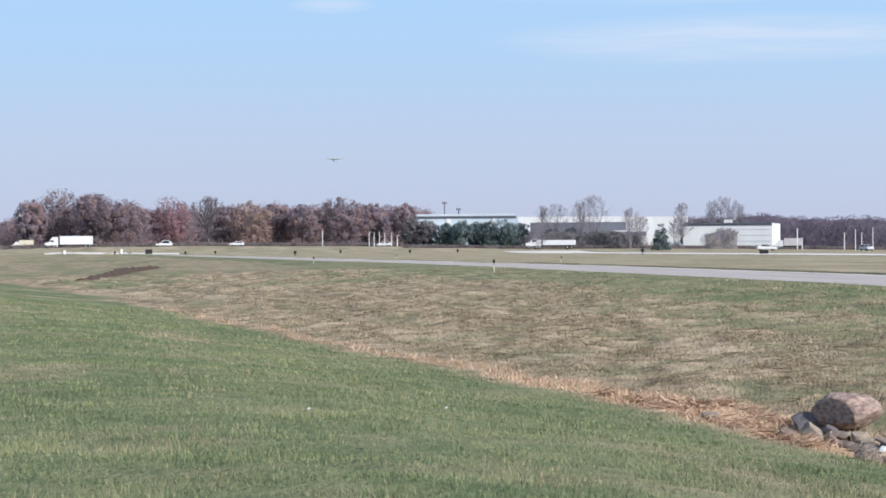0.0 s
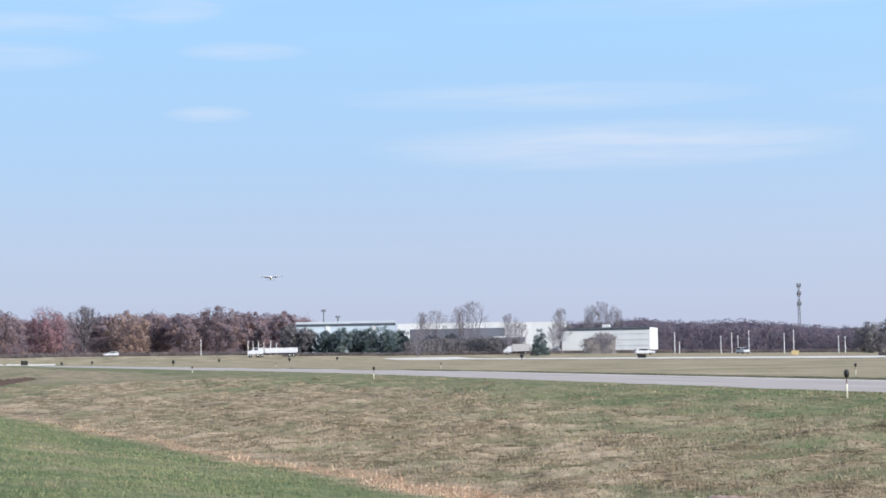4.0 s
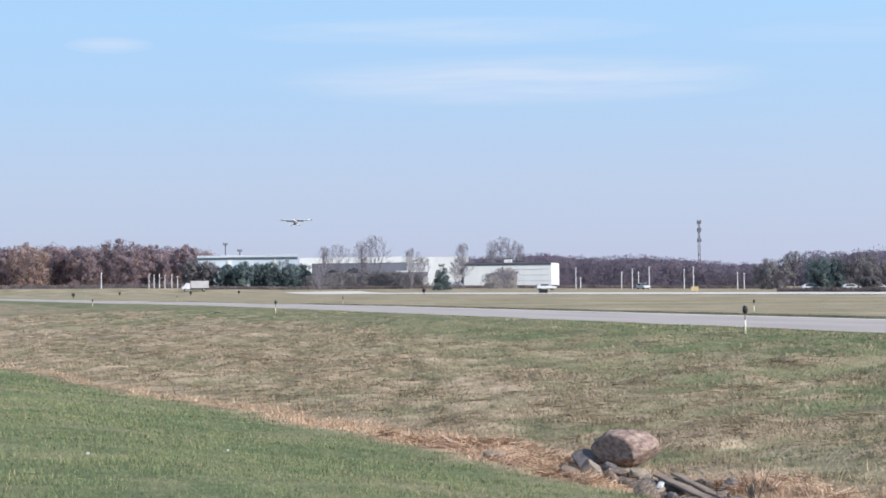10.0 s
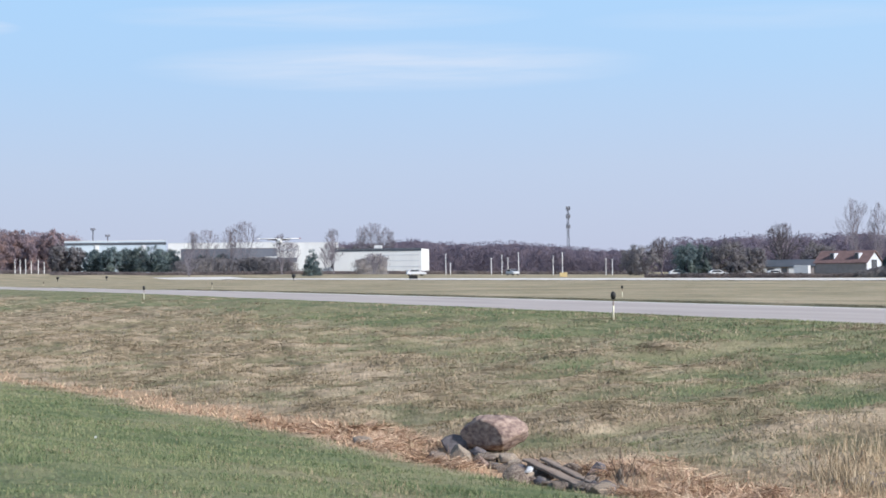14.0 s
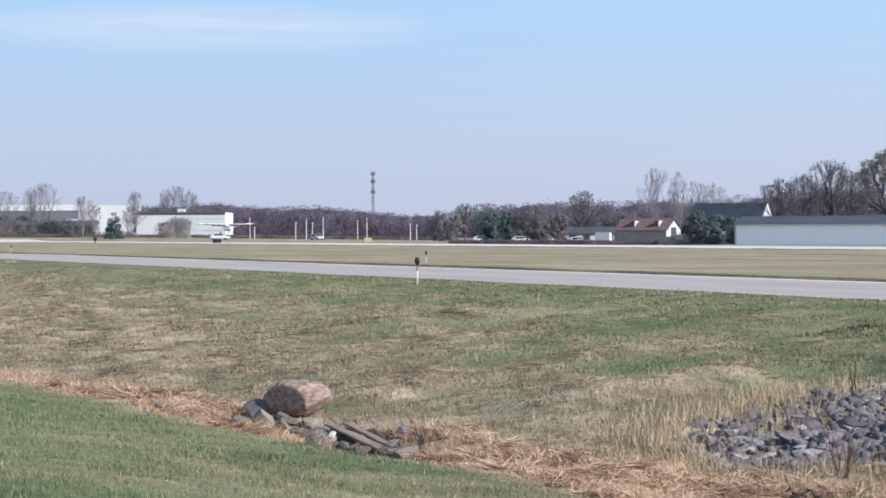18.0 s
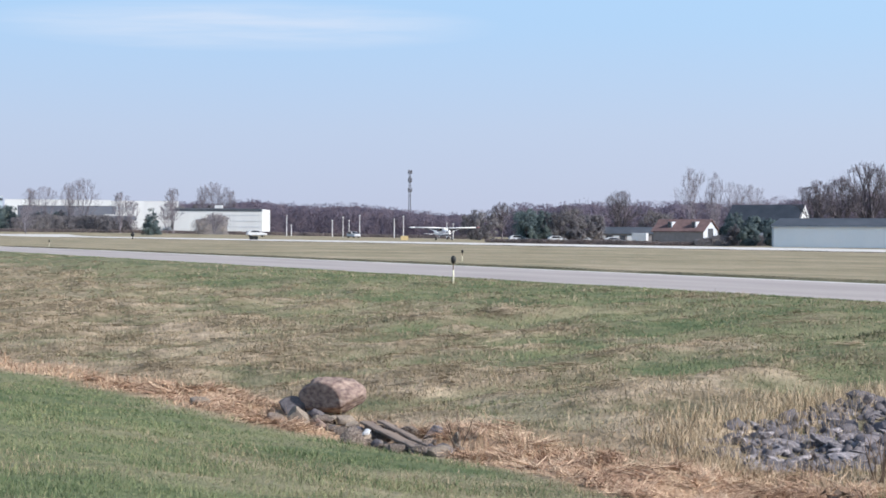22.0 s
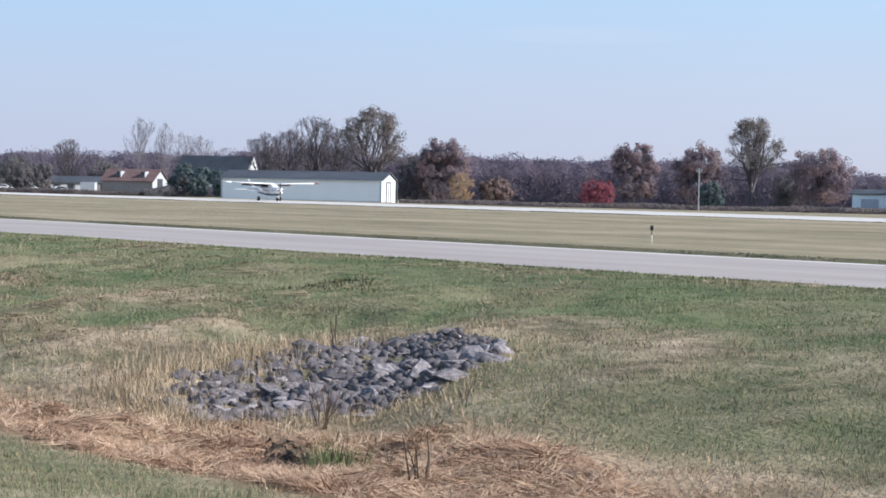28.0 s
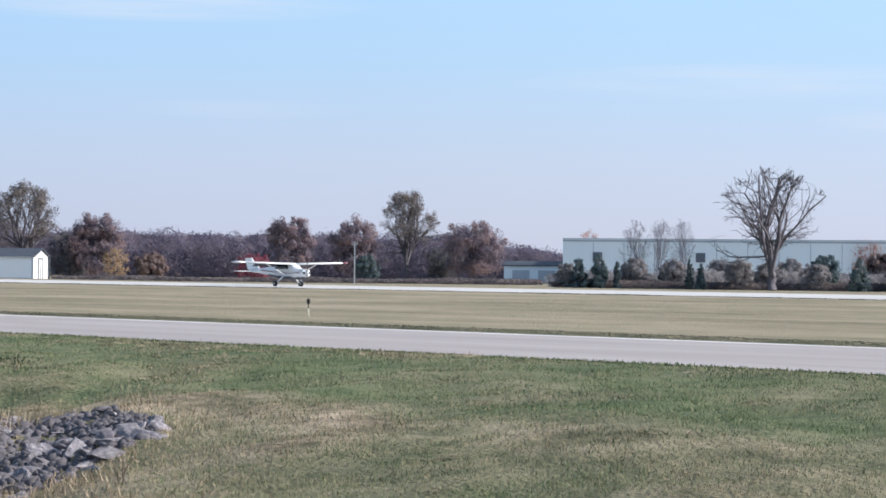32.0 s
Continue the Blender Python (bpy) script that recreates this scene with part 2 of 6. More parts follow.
def ridges(x, y):
    """Low windrows left by the mower across the slope."""
    return 0.55 * lumps(x + 0.3 * y, 0.6 * y, 1.1, 14) + 0.45 * lumps(x + 0.2 * y, 0.55 * y, 0.55, 15)


def ground_z(x, y):
    x, y = np.asarray(x, float), np.asarray(y, float)
    true_y = y
    y = y - bend(x) * sstep(60, 30, y)
    d = y - ditch_y(x)
    zb = -0.85 + 0.25 * sstep(-45, -110, x)
    near = zb + (-0.1 - zb) * sstep(0, 8.5, -d)
    s = np.clip(d / np.maximum(24.8 - ditch_y(x), 1), 0, 1)
    far = zb * (1 - s) ** 1.15
    z = np.where(d < 0, near, far)
    # the stone-lined gully that comes down from the taxiway
    ax, ay, bx, by = -14.5, 9.6, -26.5, 19.0
    ux, uy = (bx - ax) / 15.24, (by - ay) / 15.24
    along = (x - ax) * ux + (y - ay) * uy
    off = np.abs(-(x - ax) * uy + (y - ay) * ux)
    z -= 0.22 * sstep(1.9, 0.5, off) * sstep(-1.5, 1, along) * sstep(15, 11, along)
    # the mown hump beyond it
    z += 0.16 * np.exp(-(((x + 12.5) / 6.0) ** 2 + ((y - 17.5) / 3.2) ** 2))
    grass = sstep(25.5, 22, y)
    z += grass * (0.035 * wave(x, y, 0.9, 1) + (0.02 + 0.02 * (d > 0)) * wave(x, y, 2.3, 4) + 0.012 * wave(x, y, 5.1, 7))
    # tussocky mown slope, smoother lawn
    slope = grass * sstep(-0.3, 1.2, d)
    z += slope * sstep(0.4, 1.6, d) * (0.078 * lumps(x, y, 1.2, 1) + 0.028 * lumps(x, y, 0.45, 2)) * (0.75 + 0.4 * wave(x, y, 0.5, 11)) * (1 - 0.6 * sstep(-24, -16, x))
    z += slope * sstep(0.6, 1.8, d) * sstep(25.5, 21, y) * (0.12 + 0.05 * sstep(-30, -60, x)) * ridges(x, y) * (1 - 0.75 * sstep(-24, -16, x))
    z += grass * sstep(0.2, -1.0, d) * (0.014 * lumps(x, y, 1.1, 3) + 0.010 * lumps(x, y, 0.4, 4))
    # the washed-out hollow under the small stones
    z -= 0.12 * np.exp(-(((x + 21.4) / 2.0) ** 2 + ((true_y - 8.4) / 0.6) ** 2))
    field = sstep(37, 41, y) * sstep(99, 95, y)
    z += 0.10 * sstep(36.25, 36.45, y) * sstep(42, 37.5, y)
    z += field * (0.03 + 0.05 * wave(x, y, 0.15, 2))
    z -= 0.05 * ((y > TAXI[0] + 0.05) & (y < TAXI[1] - 0.05)) + 0.05 * ((y > RUNWAY[0] + 0.05) & (y < RUNWAY[1] - 0.05))
    return z + far_level(x, true_y)


def lines(*spans):
    out = []
    for a, b, step in spans:
        out += list(np.arange(a, b - 1e-6, step))
    return np.array(out + [spans[-1][1]])


def zone_weights(x, y):
    """Shares of green lawn, straw and tan airfield grass; the rest is dry mown grass."""
    y = y - bend(x) * sstep(60, 30, y)
    d = y - ditch_y(x) + 0.5 * wave(x, y, 0.6, 3) + 0.25 * wave(x, y, 1.9, 6)
    lawn = sstep(-0.35, -1.3, d)
    thin = sstep(-26, -48, x)
    straw = sstep(-0.9 + 0.4 * thin, -0.3, d) * sstep(0.85 - 0.5 * thin, 0.3 - 0.25 * thin, d) * (1 - 0.5 * sstep(-26, -45, x) - 0.3 * sstep(-50, -90, x))
    pool = np.exp(-(((x + 14.4) / 3.4) ** 2 + ((y - 10.3) / 1.15) ** 2))
    straw = np.maximum(straw, np.clip(1.7 * pool, 0, 1))
    e = y + 1.1 * wave(x, y, 0.35, 5) + 0.6 * wave(x, y, 1.1, 8) + 0.35 * wave(x, y, 2.7, 3)
    right = sstep(-26, -14, x)
    green = 0.62 * sstep(10.5, 15.0, e) * sstep(-90, -40, x) * sstep(37, 36, y)
    green = np.maximum(green, sstep(13.5, 20.0, e) * sstep(37, 36, y))
    mound = right * sstep(10.6, 11.6, e) * (0.68 + 0.22 * lumps(x, y, 1.6, 24) - 0.12 * np.exp(-((e - 16.2) / 0.9) ** 2))
    rim = np.exp(-((np.hypot((x + 19.5) * 0.75, (y - 14.6) * 0.75) - 2.6) / 0.8) ** 2)
    green = np.maximum(green, mound) * (1 - 0.7 * rim)
    green *= 0.85 + 0.3 * wave(x, y, 1.7, 12)
    # greener in the hollows, drier on the humps, adding to the windrows' shade
    hump = 0.5 * lumps(x, y, 1.2, 1) + 0.35 * lumps(x, y, 0.45, 2) + 0.65 * ridges(x, y)
    slope = sstep(0.5, 1.6, d) * sstep(37, 36, y)
    green = np.clip(green - slope * (0.75 * hump + 0.02) * (1 - 0.75 * right) * (1 - 0.75 * sstep(16.5, 20.5, e)), 0, 1)
    far = sstep(-55, -110, x) * sstep(0.5, 1.6, d) * sstep(37, 36, y)
    green = np.maximum(green, far * np.clip(0.75 * lumps(x * 0.35, y, 4.0, 5) + 0.5 * lumps(x * 0.35, y, 1.5, 6) + 0.15, 0, 0.9))
    green = np.maximum(green, slope * (1 - right) * np.clip(-0.05 - 1.3 * ridges(x, y) + 0.3 * lumps(x, y, 5.0, 23), 0, 0.55))
    # worn yellowish patches in the lawn
    lawn = lawn * (1 - 0.45 * sstep(0.25, 0.75, lumps(x, y, 2.3, 21)) - 0.25 * sstep(0.2, 0.8, lumps(x, y, 0.8, 22)))
    lawn = np.maximum(lawn, green)
    tan = np.maximum(sstep(36.2, 36.6, y), sstep(598, 606, np.hypot(x, y)) * (x < 0))
    return lawn * (1 - straw), straw, tan


def grass_material():
    m = bpy.data.materials.new("grass ground")
    m.use_nodes = True
    nt = m.node_tree
    b = nt.nodes["Principled BSDF"]
    b.inputs["Roughness"].default_value = 0.95
    b.inputs["Specular IOR Level"].default_value = 0.1
    tc = nt.nodes.new("ShaderNodeTexCoord")

    def noisy(scale, detail=4.0, stretch=(1, 1, 1)):
        mp = nt.nodes.new("ShaderNodeMapping")
        mp.inputs["Scale"].default_value = stretch
        nt.links.new(tc.outputs["Object"], mp.inputs[0])
        n = nt.nodes.new("ShaderNodeTexNoise")
        n.inputs["Scale"].default_value, n.inputs["Detail"].default_value = scale, detail
        nt.links.new(mp.outputs[0], n.inputs["Vector"])
        return n.outputs["Fac"]

    def ramp(src, cols, low=0.32, high=0.68):
        r = nt.nodes.new("ShaderNodeValToRGB")
        el = r.color_ramp.elements
        el[0].position, el[1].position = low, high
        el[0].color, el[1].color = (*cols[0], 1), (*cols[-1], 1)
        if len(cols) > 2:
            e = el.new(0.5)
            e.color = (*cols[1], 1)
        nt.links.new(src, r.inputs[0])
        return r.outputs[0]

    def attr(name):
        a = nt.nodes.new("ShaderNodeAttribute")
        a.attribute_name = name
        return a.outputs["Fac"]

    def mixed(fac, a, c):
        x = nt.nodes.new("ShaderNodeMix")
        x.data_type = "RGBA"
        nt.links.new(fac, x.inputs[0])
        nt.links.new(a, x.inputs[6])
        nt.links.new(c, x.inputs[7])
        return x.outputs[2]

    patch, tuft, streak = noisy(0.22, 10), noisy(9.0, 6), noisy(0.9, 10, (0.8, 1.0, 1.0))
    dry = mixed(tuft, ramp(streak, GROUND["dry"], 0.40, 0.60), ramp(noisy(3.2, 8), GROUND["dry2"], 0.36, 0.64))
    lawn = mixed(tuft, ramp(patch, GROUND["lawn"], 0.36, 0.66), ramp(noisy(2.4, 8), GROUND["lawn2"], 0.38, 0.62))
    straw = ramp(noisy(6.0, 6, (1, 3, 1)), GROUND["straw"])
    tan = mixed(noisy(0.10, 5, (0.5, 1, 1)), ramp(noisy(0.16, 7, (0.5, 1, 1)), GROUND["tan"]), ramp(noisy(1.3, 6, (0.5, 1, 1)), GROUND["tan2"]))
    col = mixed(attr("lawn"), dry, lawn)
    col = mixed(attr("straw"), col, straw)
    col = mixed(attr("tan"), col, tan)
    nt.links.new(col, b.inputs["Base Color"])
    bp = nt.nodes.new("ShaderNodeBump")
    bp.inputs["Strength"].default_value, bp.inputs["Distance"].default_value = 0.9, 0.07
    nt.links.new(noisy(14.0, 8), bp.inputs["Height"])
    nt.links.new(bp.outputs[0], b.inputs["Normal"])
    return m


GROUND = {
    "dry": [(0.135, 0.115, 0.077), (0.295, 0.235, 0.165), (0.50, 0.405, 0.30)],
    "dry2": [(0.105, 0.092, 0.06), (0.25, 0.202, 0.14), (0.43, 0.345, 0.245)],
    "lawn": [(0.08, 0.115, 0.056), (0.14, 0.17, 0.088), (0.265, 0.25, 0.15)],
    "lawn2": [(0.065, 0.098, 0.05), (0.19, 0.20, 0.112)],
    "straw": [(0.31, 0.205, 0.132), (0.44, 0.30, 0.195), (0.57, 0.42, 0.29)],
    "tan": [(0.17, 0.15, 0.10), (0.31, 0.262, 0.185), (0.47, 0.39, 0.295)],
    "tan2": [(0.17, 0.18, 0.11), (0.34, 0.285, 0.20)],
}


def make_ground():
    xs = lines((-4600, -900, 200), (-900, -660, 20), (-660, -540, 5), (-540, -150, 15), (-150, -60, 0.6), (-60, -5, 0.2), (-5, 20, 1.5), (20, 120, 12), (120, 4600, 320))
    ys = lines((-4600, -300, 330), (-300, -60, 20), (-60, -8, 1.5), (-8, 26.2, 0.19), (26.2, 26.6, 0.2), (26.6, 36.0, 3.0), (36.0, 36.6, 0.2),
               (36.6, 45, 0.8), (45, 99.0, 3.0), (99.0, 99.6, 0.2), (99.6, 120.6, 7), (120.6, 121.4, 0.2), (121.4, 400, 20), (400, 4600, 300))
    gx, gy = np.meshgrid(xs, ys)
    co = np.stack([gx, gy, ground_z(gx, gy)], -1).reshape(-1, 3)
    nx, ny = len(xs), len(ys)
    i = (np.arange(ny - 1)[:, None] * nx + np.arange(nx - 1)[None]).ravel()
    ob = soup("ground", co, np.stack([i, i + 1, i + nx + 1, i + nx], 1), grass_material(), smooth=True)
    for name, w in zip(("lawn", "straw", "tan"), zone_weights(co[:, 0], co[:, 1])):
        a = ob.data.attributes.new(name, "FLOAT", "POINT")
        a.data.foreach_set("value", np.clip(w, 0, 1).astype(np.float32))
    tagged(ob, "rolling autumn grass of lawn, dry ditch and airfield", "ground", kind="structure")


make_ground()


def strip(name, x0, x1, y0, y1, top, mat, parent=None, bent=True):
    """A paved band with thickness that follows the ground."""
    xs = np.concatenate([np.arange(x0, -150, 10.0), np.arange(-150, x1 + 0.1, 25.0)])
    off = bend(xs) if bent else np.zeros_like(xs)
    rings = []
    for x, o in zip(xs, off):
        z = max(0.0, float(far_level(x, (y0 + y1) / 2 + o))) + top
        rings.append([(x, y0 + o, z - 0.3), (x, y0 + o, z - 0.01), (x, y0 + o + 0.02, z), (x, y1 + o - 0.02, z), (x, y1 + o, z - 0.01), (x, y1 + o, z - 0.3)])
    bm = bmesh.new()
    loft(bm, rings)
    return part(name, bm, mat, parent)


def make_pavements():
    asphalt = material("taxiway asphalt", [(0.325, 0.288, 0.276), (0.37, 0.33, 0.315), (0.415, 0.374, 0.355)], spec=0.3, rough=0.75, scale=0.5, fine=25, bump=0.08, dist=0.004, stretch=(0.15, 1, 1))
    concrete = material("runway concrete", [(0.52, 0.50, 0.48), (0.62, 0.60, 0.57)], rough=0.7, scale=0.2, fine=20, bump=0.1, dist=0.01, stretch=(0.3, 1, 1))
    paint = material("white edge band", [(0.58, 0.57, 0.55), (0.76, 0.75, 0.72)], rough=0.8, scale=0.8, fine=20, bump=0.1)
    tx = tagged(strip("taxiway", -590, 400, TAXI[0], TAXI[1], 0.0, asphalt), "long grey asphalt taxiway with worn pale edge", "taxiway", kind="structure")
    strip("edge_band", -590, 400, TAXI[1] - 0.62, TAXI[1] - 0.2, 0.004, paint, tx)
    tagged(strip("runway", -555, 500, RUNWAY[0], RUNWAY[1], 0.0, concrete, bent=False), "long pale concrete runway", "runway", kind="structure")
    rings = []
    for k in range(40):
        hd = 1.1 - 3.7 * k / 39
        r0 = 598 + 9 * sstep(0.9, -2.6, hd)
        row = []
        for dr, dz in ((0, -0.3), (0, 0.08), (6, 0.08), (6, -0.3)):
            x, y = spot(hd, r0 + dr)
            row.append((x, y, float(ground_z(x, y)) + dz))
        rings.append(row)
    bm = bmesh.new()
    loft(bm, rings)
    tagged(part("access_road", bm, concrete), "pale access road at the end of the taxiway", "road", kind="structure")


make_pavements()


# ---- trees ----
BARK = material("grey bark", [(0.10, 0.092, 0.105), (0.165, 0.15, 0.165)], rough=0.95, scale=1.5, fine=14, bump=0.5, dist=0.03, spec=0.1)
PALE_BARK = material("pale twig bark", [(0.17, 0.158, 0.185), (0.25, 0.232, 0.26)], rough=0.95, scale=1.5, fine=14, bump=0.3, spec=0.1)
# most leaf colours are greyed, blued and lifted to carry the far haze
LEAF = {
    "rust": leafy("hazed russet oak leaves", [(0.185, 0.172, 0.225), (0.285, 0.225, 0.25), (0.41, 0.285, 0.255)]),
    "red": leafy("hazed dull red leaves", [(0.22, 0.149, 0.187), (0.319, 0.198, 0.226), (0.407, 0.264, 0.275)]),
    "amber": leafy("hazed amber leaves", [(0.231, 0.182, 0.193), (0.33, 0.242, 0.22), (0.429, 0.319, 0.264)]),
    "yellow": leafy("yellow leaves", [(0.36, 0.255, 0.16), (0.49, 0.35, 0.225), (0.60, 0.45, 0.31)]),
    "redbush": leafy("crimson bush leaves", [(0.23, 0.07, 0.10), (0.32, 0.10, 0.13), (0.36, 0.15, 0.17)]),
    "pink": leafy("faded red leaves", [(0.392, 0.224, 0.189), (0.532, 0.322, 0.266)]),
    "pine": leafy("hazed evergreen needles", [(0.105, 0.145, 0.165), (0.155, 0.203, 0.208), (0.225, 0.265, 0.235)]),
    "dark": leafy("hazed brown-green hedge leaves", [(0.14, 0.138, 0.157), (0.205, 0.196, 0.208), (0.285, 0.262, 0.252)]),
    "oak": leafy("thin olive-brown leaves", [(0.135, 0.125, 0.13), (0.22, 0.195, 0.185), (0.335, 0.275, 0.245)]),
    "ash": leafy("hazed grey-brown bare bushes", [(0.24, 0.23, 0.245), (0.34, 0.32, 0.325), (0.45, 0.41, 0.385)]),
    "scrub": leafy("dark dead scrub", [(0.132, 0.116, 0.121), (0.198, 0.171, 0.171), (0.275, 0.231, 0.215)]),
    "mauve": leafy("hazed far bare woods", [(0.14, 0.128, 0.18), (0.19, 0.166, 0.212), (0.26, 0.214, 0.245)]),
}
KINDS = {
    # leaves' name, leaf count, leaf size, limbs, branch orders, trunk share, limb rise, thickness, crown bottom, words
    "rust": ("rust", 12000, 0.52, 4, 1, 0.20, 0.15, 0.022, 0.10, "russet-leaved oak in late autumn, dense crown"),
    "red": ("red", 11000, 0.46, 6, 1, 0.20, 0.15, 0.022, 0.10, "dull red maple in late autumn leaf"),
    "amber": ("amber", 11000, 0.46, 6, 1, 0.18, 0.15, 0.022, 0.08, "amber-brown tree in autumn leaf"),
    "yellow": ("yellow", 2600, 0.26, 6, 1, 0.15, 0.15, 0.02, 0.05, "small round tree with yellow autumn leaves"),
    "redbush": ("redbush", 6500, 0.28, 6, 1, 0.08, 0.1, 0.02, 0.02, "wide crimson bush on the airfield edge"),
    "pink": ("pink", 2600, 0.34, 7, 1, 0.22, 0.15, 0.02, 0.2, "tree with faded reddish leaves"),
    "pine": ("pine", 9000, 0.34, 5, 1, 0.10, 0.1, 0.02, 0.02, "dark evergreen tree with dense foliage"),
    "cone": ("pine", 6000, 0.30, 4, 1, 0.06, 0.1, 0.02, 0.01, "narrow dark evergreen conifer"),
    "dark": ("dark", 8000, 0.40, 6, 1, 0.12, 0.1, 0.02, 0.03, "brownish green tree thick to the ground"),
    "ash": ("ash", 7000, 0.34, 8, 1, 0.10, 0.1, 0.02, 0.02, "grey-brown leafless bush before the depot"),
    "oak": ("oak", 8000, 0.34, 12, 2, 0.22, 0.03, 0.030, 0.25, "large oak with thinning olive-brown leaves"),
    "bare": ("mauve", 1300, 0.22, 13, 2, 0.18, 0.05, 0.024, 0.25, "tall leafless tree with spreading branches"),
    "twig": (None, 0, 0, 8, 2, 0.08, 0.0, 0.010, 0.05, "thin bare tree with pale upright twigs"),
    "bareb": (None, 0, 0, 8, 3, 0.17, 0.0, 0.032, 0.2, "broad old leafless tree with curved dark limbs"),
}


def prisms(segs):
    """Tapered three-sided rods along segments of (start, end, radius, radius)."""
    a = np.array([s[0] for s in segs], float)
    b = np.array([s[1] for s in segs], float)
    ra, rb = np.array([s[2] for s in segs]), np.array([s[3] for s in segs])
    d = b - a
    d /= np.linalg.norm(d, axis=1)[:, None] + 1e-9
    ref = np.where(np.abs(d[:, 2:3]) > 0.9, [[1.0, 0, 0]], [[0, 0, 1.0]])
    u = np.cross(d, ref)
    u /= np.linalg.norm(u, axis=1)[:, None] + 1e-9
    v = np.cross(d, u)
    co, n = [], len(segs)
    for base, r in ((a, ra), (b, rb)):
        for k in range(3):
            c, s = math.cos(2.094 * k), math.sin(2.094 * k)
            co.append(base + (u * c + v * s) * r[:, None])
    co = np.stack(co, 1).reshape(-1, 3)
    i = np.arange(n) * 6
    faces = np.concatenate([np.stack([i + k, i + (k + 1) % 3, i + 3 + (k + 1) % 3, i + 3 + k], 1) for k in range(3)])
    return co, faces


def skeleton(rng, h, w, limbs, order, trunk, rise, thick, least, lift=0.1, twist=0.10):
    """A trunk and curved limbs that reach out to the skin of an egg-shaped crown. Returns segments and tips."""
    segs, tips = [], []
    r0 = thick * h
    fork = h * trunk
    mid = fork + (h - fork) * 0.42
    half = np.array([w / 2, w / 2, h - mid])
    p = np.zeros(3)
    for k in range(3):
        q = np.array([0.012 * h * rng.normal(), 0.012 * h * rng.normal(), fork * (k + 1) / 3])
        segs.append((p, q, r0 * (1.35 - 0.14 * k), r0 * (1.21 - 0.14 * k)))
        p = q
    core = np.array([0, 0, mid])

    def pull_in(e):
        d = (e - core) / half
        n = np.linalg.norm(d)
        return e if n < 1 else core + d / n * half * rng.uniform(0.78, 1.06)

    def limb(a, b, rad, lv):
        reach = np.linalg.norm(b - a)
        side = rng.normal(size=3)
        ctrl = (a + b) / 2 + np.array([0, 0, rise * reach]) * (1 if lv == 0 else 0.5) + side * twist * reach
        n = 5 if lv < 2 else 3
        at = a
        for k in range(1, n + 1):
            t = k / n
            q = a * (1 - t) ** 2 + ctrl * 2 * t * (1 - t) + b * t * t + rng.normal(size=3) * 0.02 * reach
            ra, rb = rad * (1 - 0.68 * (t - 1 / n)), rad * (1 - 0.68 * t)
            segs.append((at, q, max(ra, least), max(rb, least)))
            if lv < order:
                way = (q - at) / (np.linalg.norm(q - at) + 1e-9)
                for _ in range(2 if rng.random() < 0.45 else 1):
                    out = way + rng.normal(size=3) * 0.5 + (q - core) / h * 0.6 + np.array([0, 0, lift])
                    out /= np.linalg.norm(out)
                    limb(q, pull_in(q + out * reach * rng.uniform(0.35, 0.6) * (1.1 - 0.4 * t)), rb * 0.6, lv + 1)
            at = q
        tips.append(at)

    for k in range(limbs):
        ang = 2.4 * k + rng.uniform(-0.4, 0.4)
        el = math.radians((12 if lift < 0.3 else 35) + (74 if lift < 0.3 else 53) * ((k + 0.5) / limbs) ** 0.8)
        d = np.array([math.cos(ang) * math.cos(el), math.sin(ang) * math.cos(el), math.sin(el)])
        start = np.array([p[0], p[1], fork * (1 - 0.25 * rng.random())])
        limb(start, core + d * half * rng.uniform(0.72, 1.02), r0 * rng.uniform(0.42, 0.68), 0)
    top = max(q[1][2] for q in segs)
    k = np.array([1, 1, h / top])
    return [(a * k, b * k, ra, rb) for a, b, ra, rb in segs], np.array(tips) * k


def facing_leaves(rng, c, n, size):
    """One leaf at each place, turned roughly to face its outward way."""
    count = len(c)
    n = n / (np.linalg.norm(n, axis=1)[:, None] + 1e-9) + rng.normal(size=(count, 3)) * 0.25
    n /= np.linalg.norm(n, axis=1)[:, None] + 1e-9
    a = np.cross(n, rng.normal(size=(count, 3)))
    a /= np.linalg.norm(a, axis=1)[:, None] + 1e-9
    b = np.cross(n, a)
    s = size * (0.6 + 0.8 * rng.random((count, 1)))
    co = np.stack([c - a * s * 0.5 - b * s * 0.3, c + a * s * 0.5 - b * s * 0.2, c + b * s * 0.6], 1)
    return co.reshape(-1, 3), np.arange(count * 3).reshape(-1, 3)


def leaf_cloud(rng, pts, count, size, sigma, loose=0.3):
    """Small leaves that fill rounded clumps round the given centres, lying on their skins."""
    d = rng.normal(size=(count, 3))
    d /= np.linalg.norm(d, axis=1)[:, None]
    pick = rng.integers(0, len(pts), count)
    girth = 0.55 + 0.8 * np.random.default_rng(len(pts)).random(len(pts))
    c = pts[pick] + d * (1.6 * sigma * girth[pick] * rng.random(count) ** loose)[:, None]
    core = pts.mean(0)
    spread = pts.std(0) + 0.1
    return facing_leaves(rng, c, 0.8 * d + 0.35 * (c - core) / spread, size)


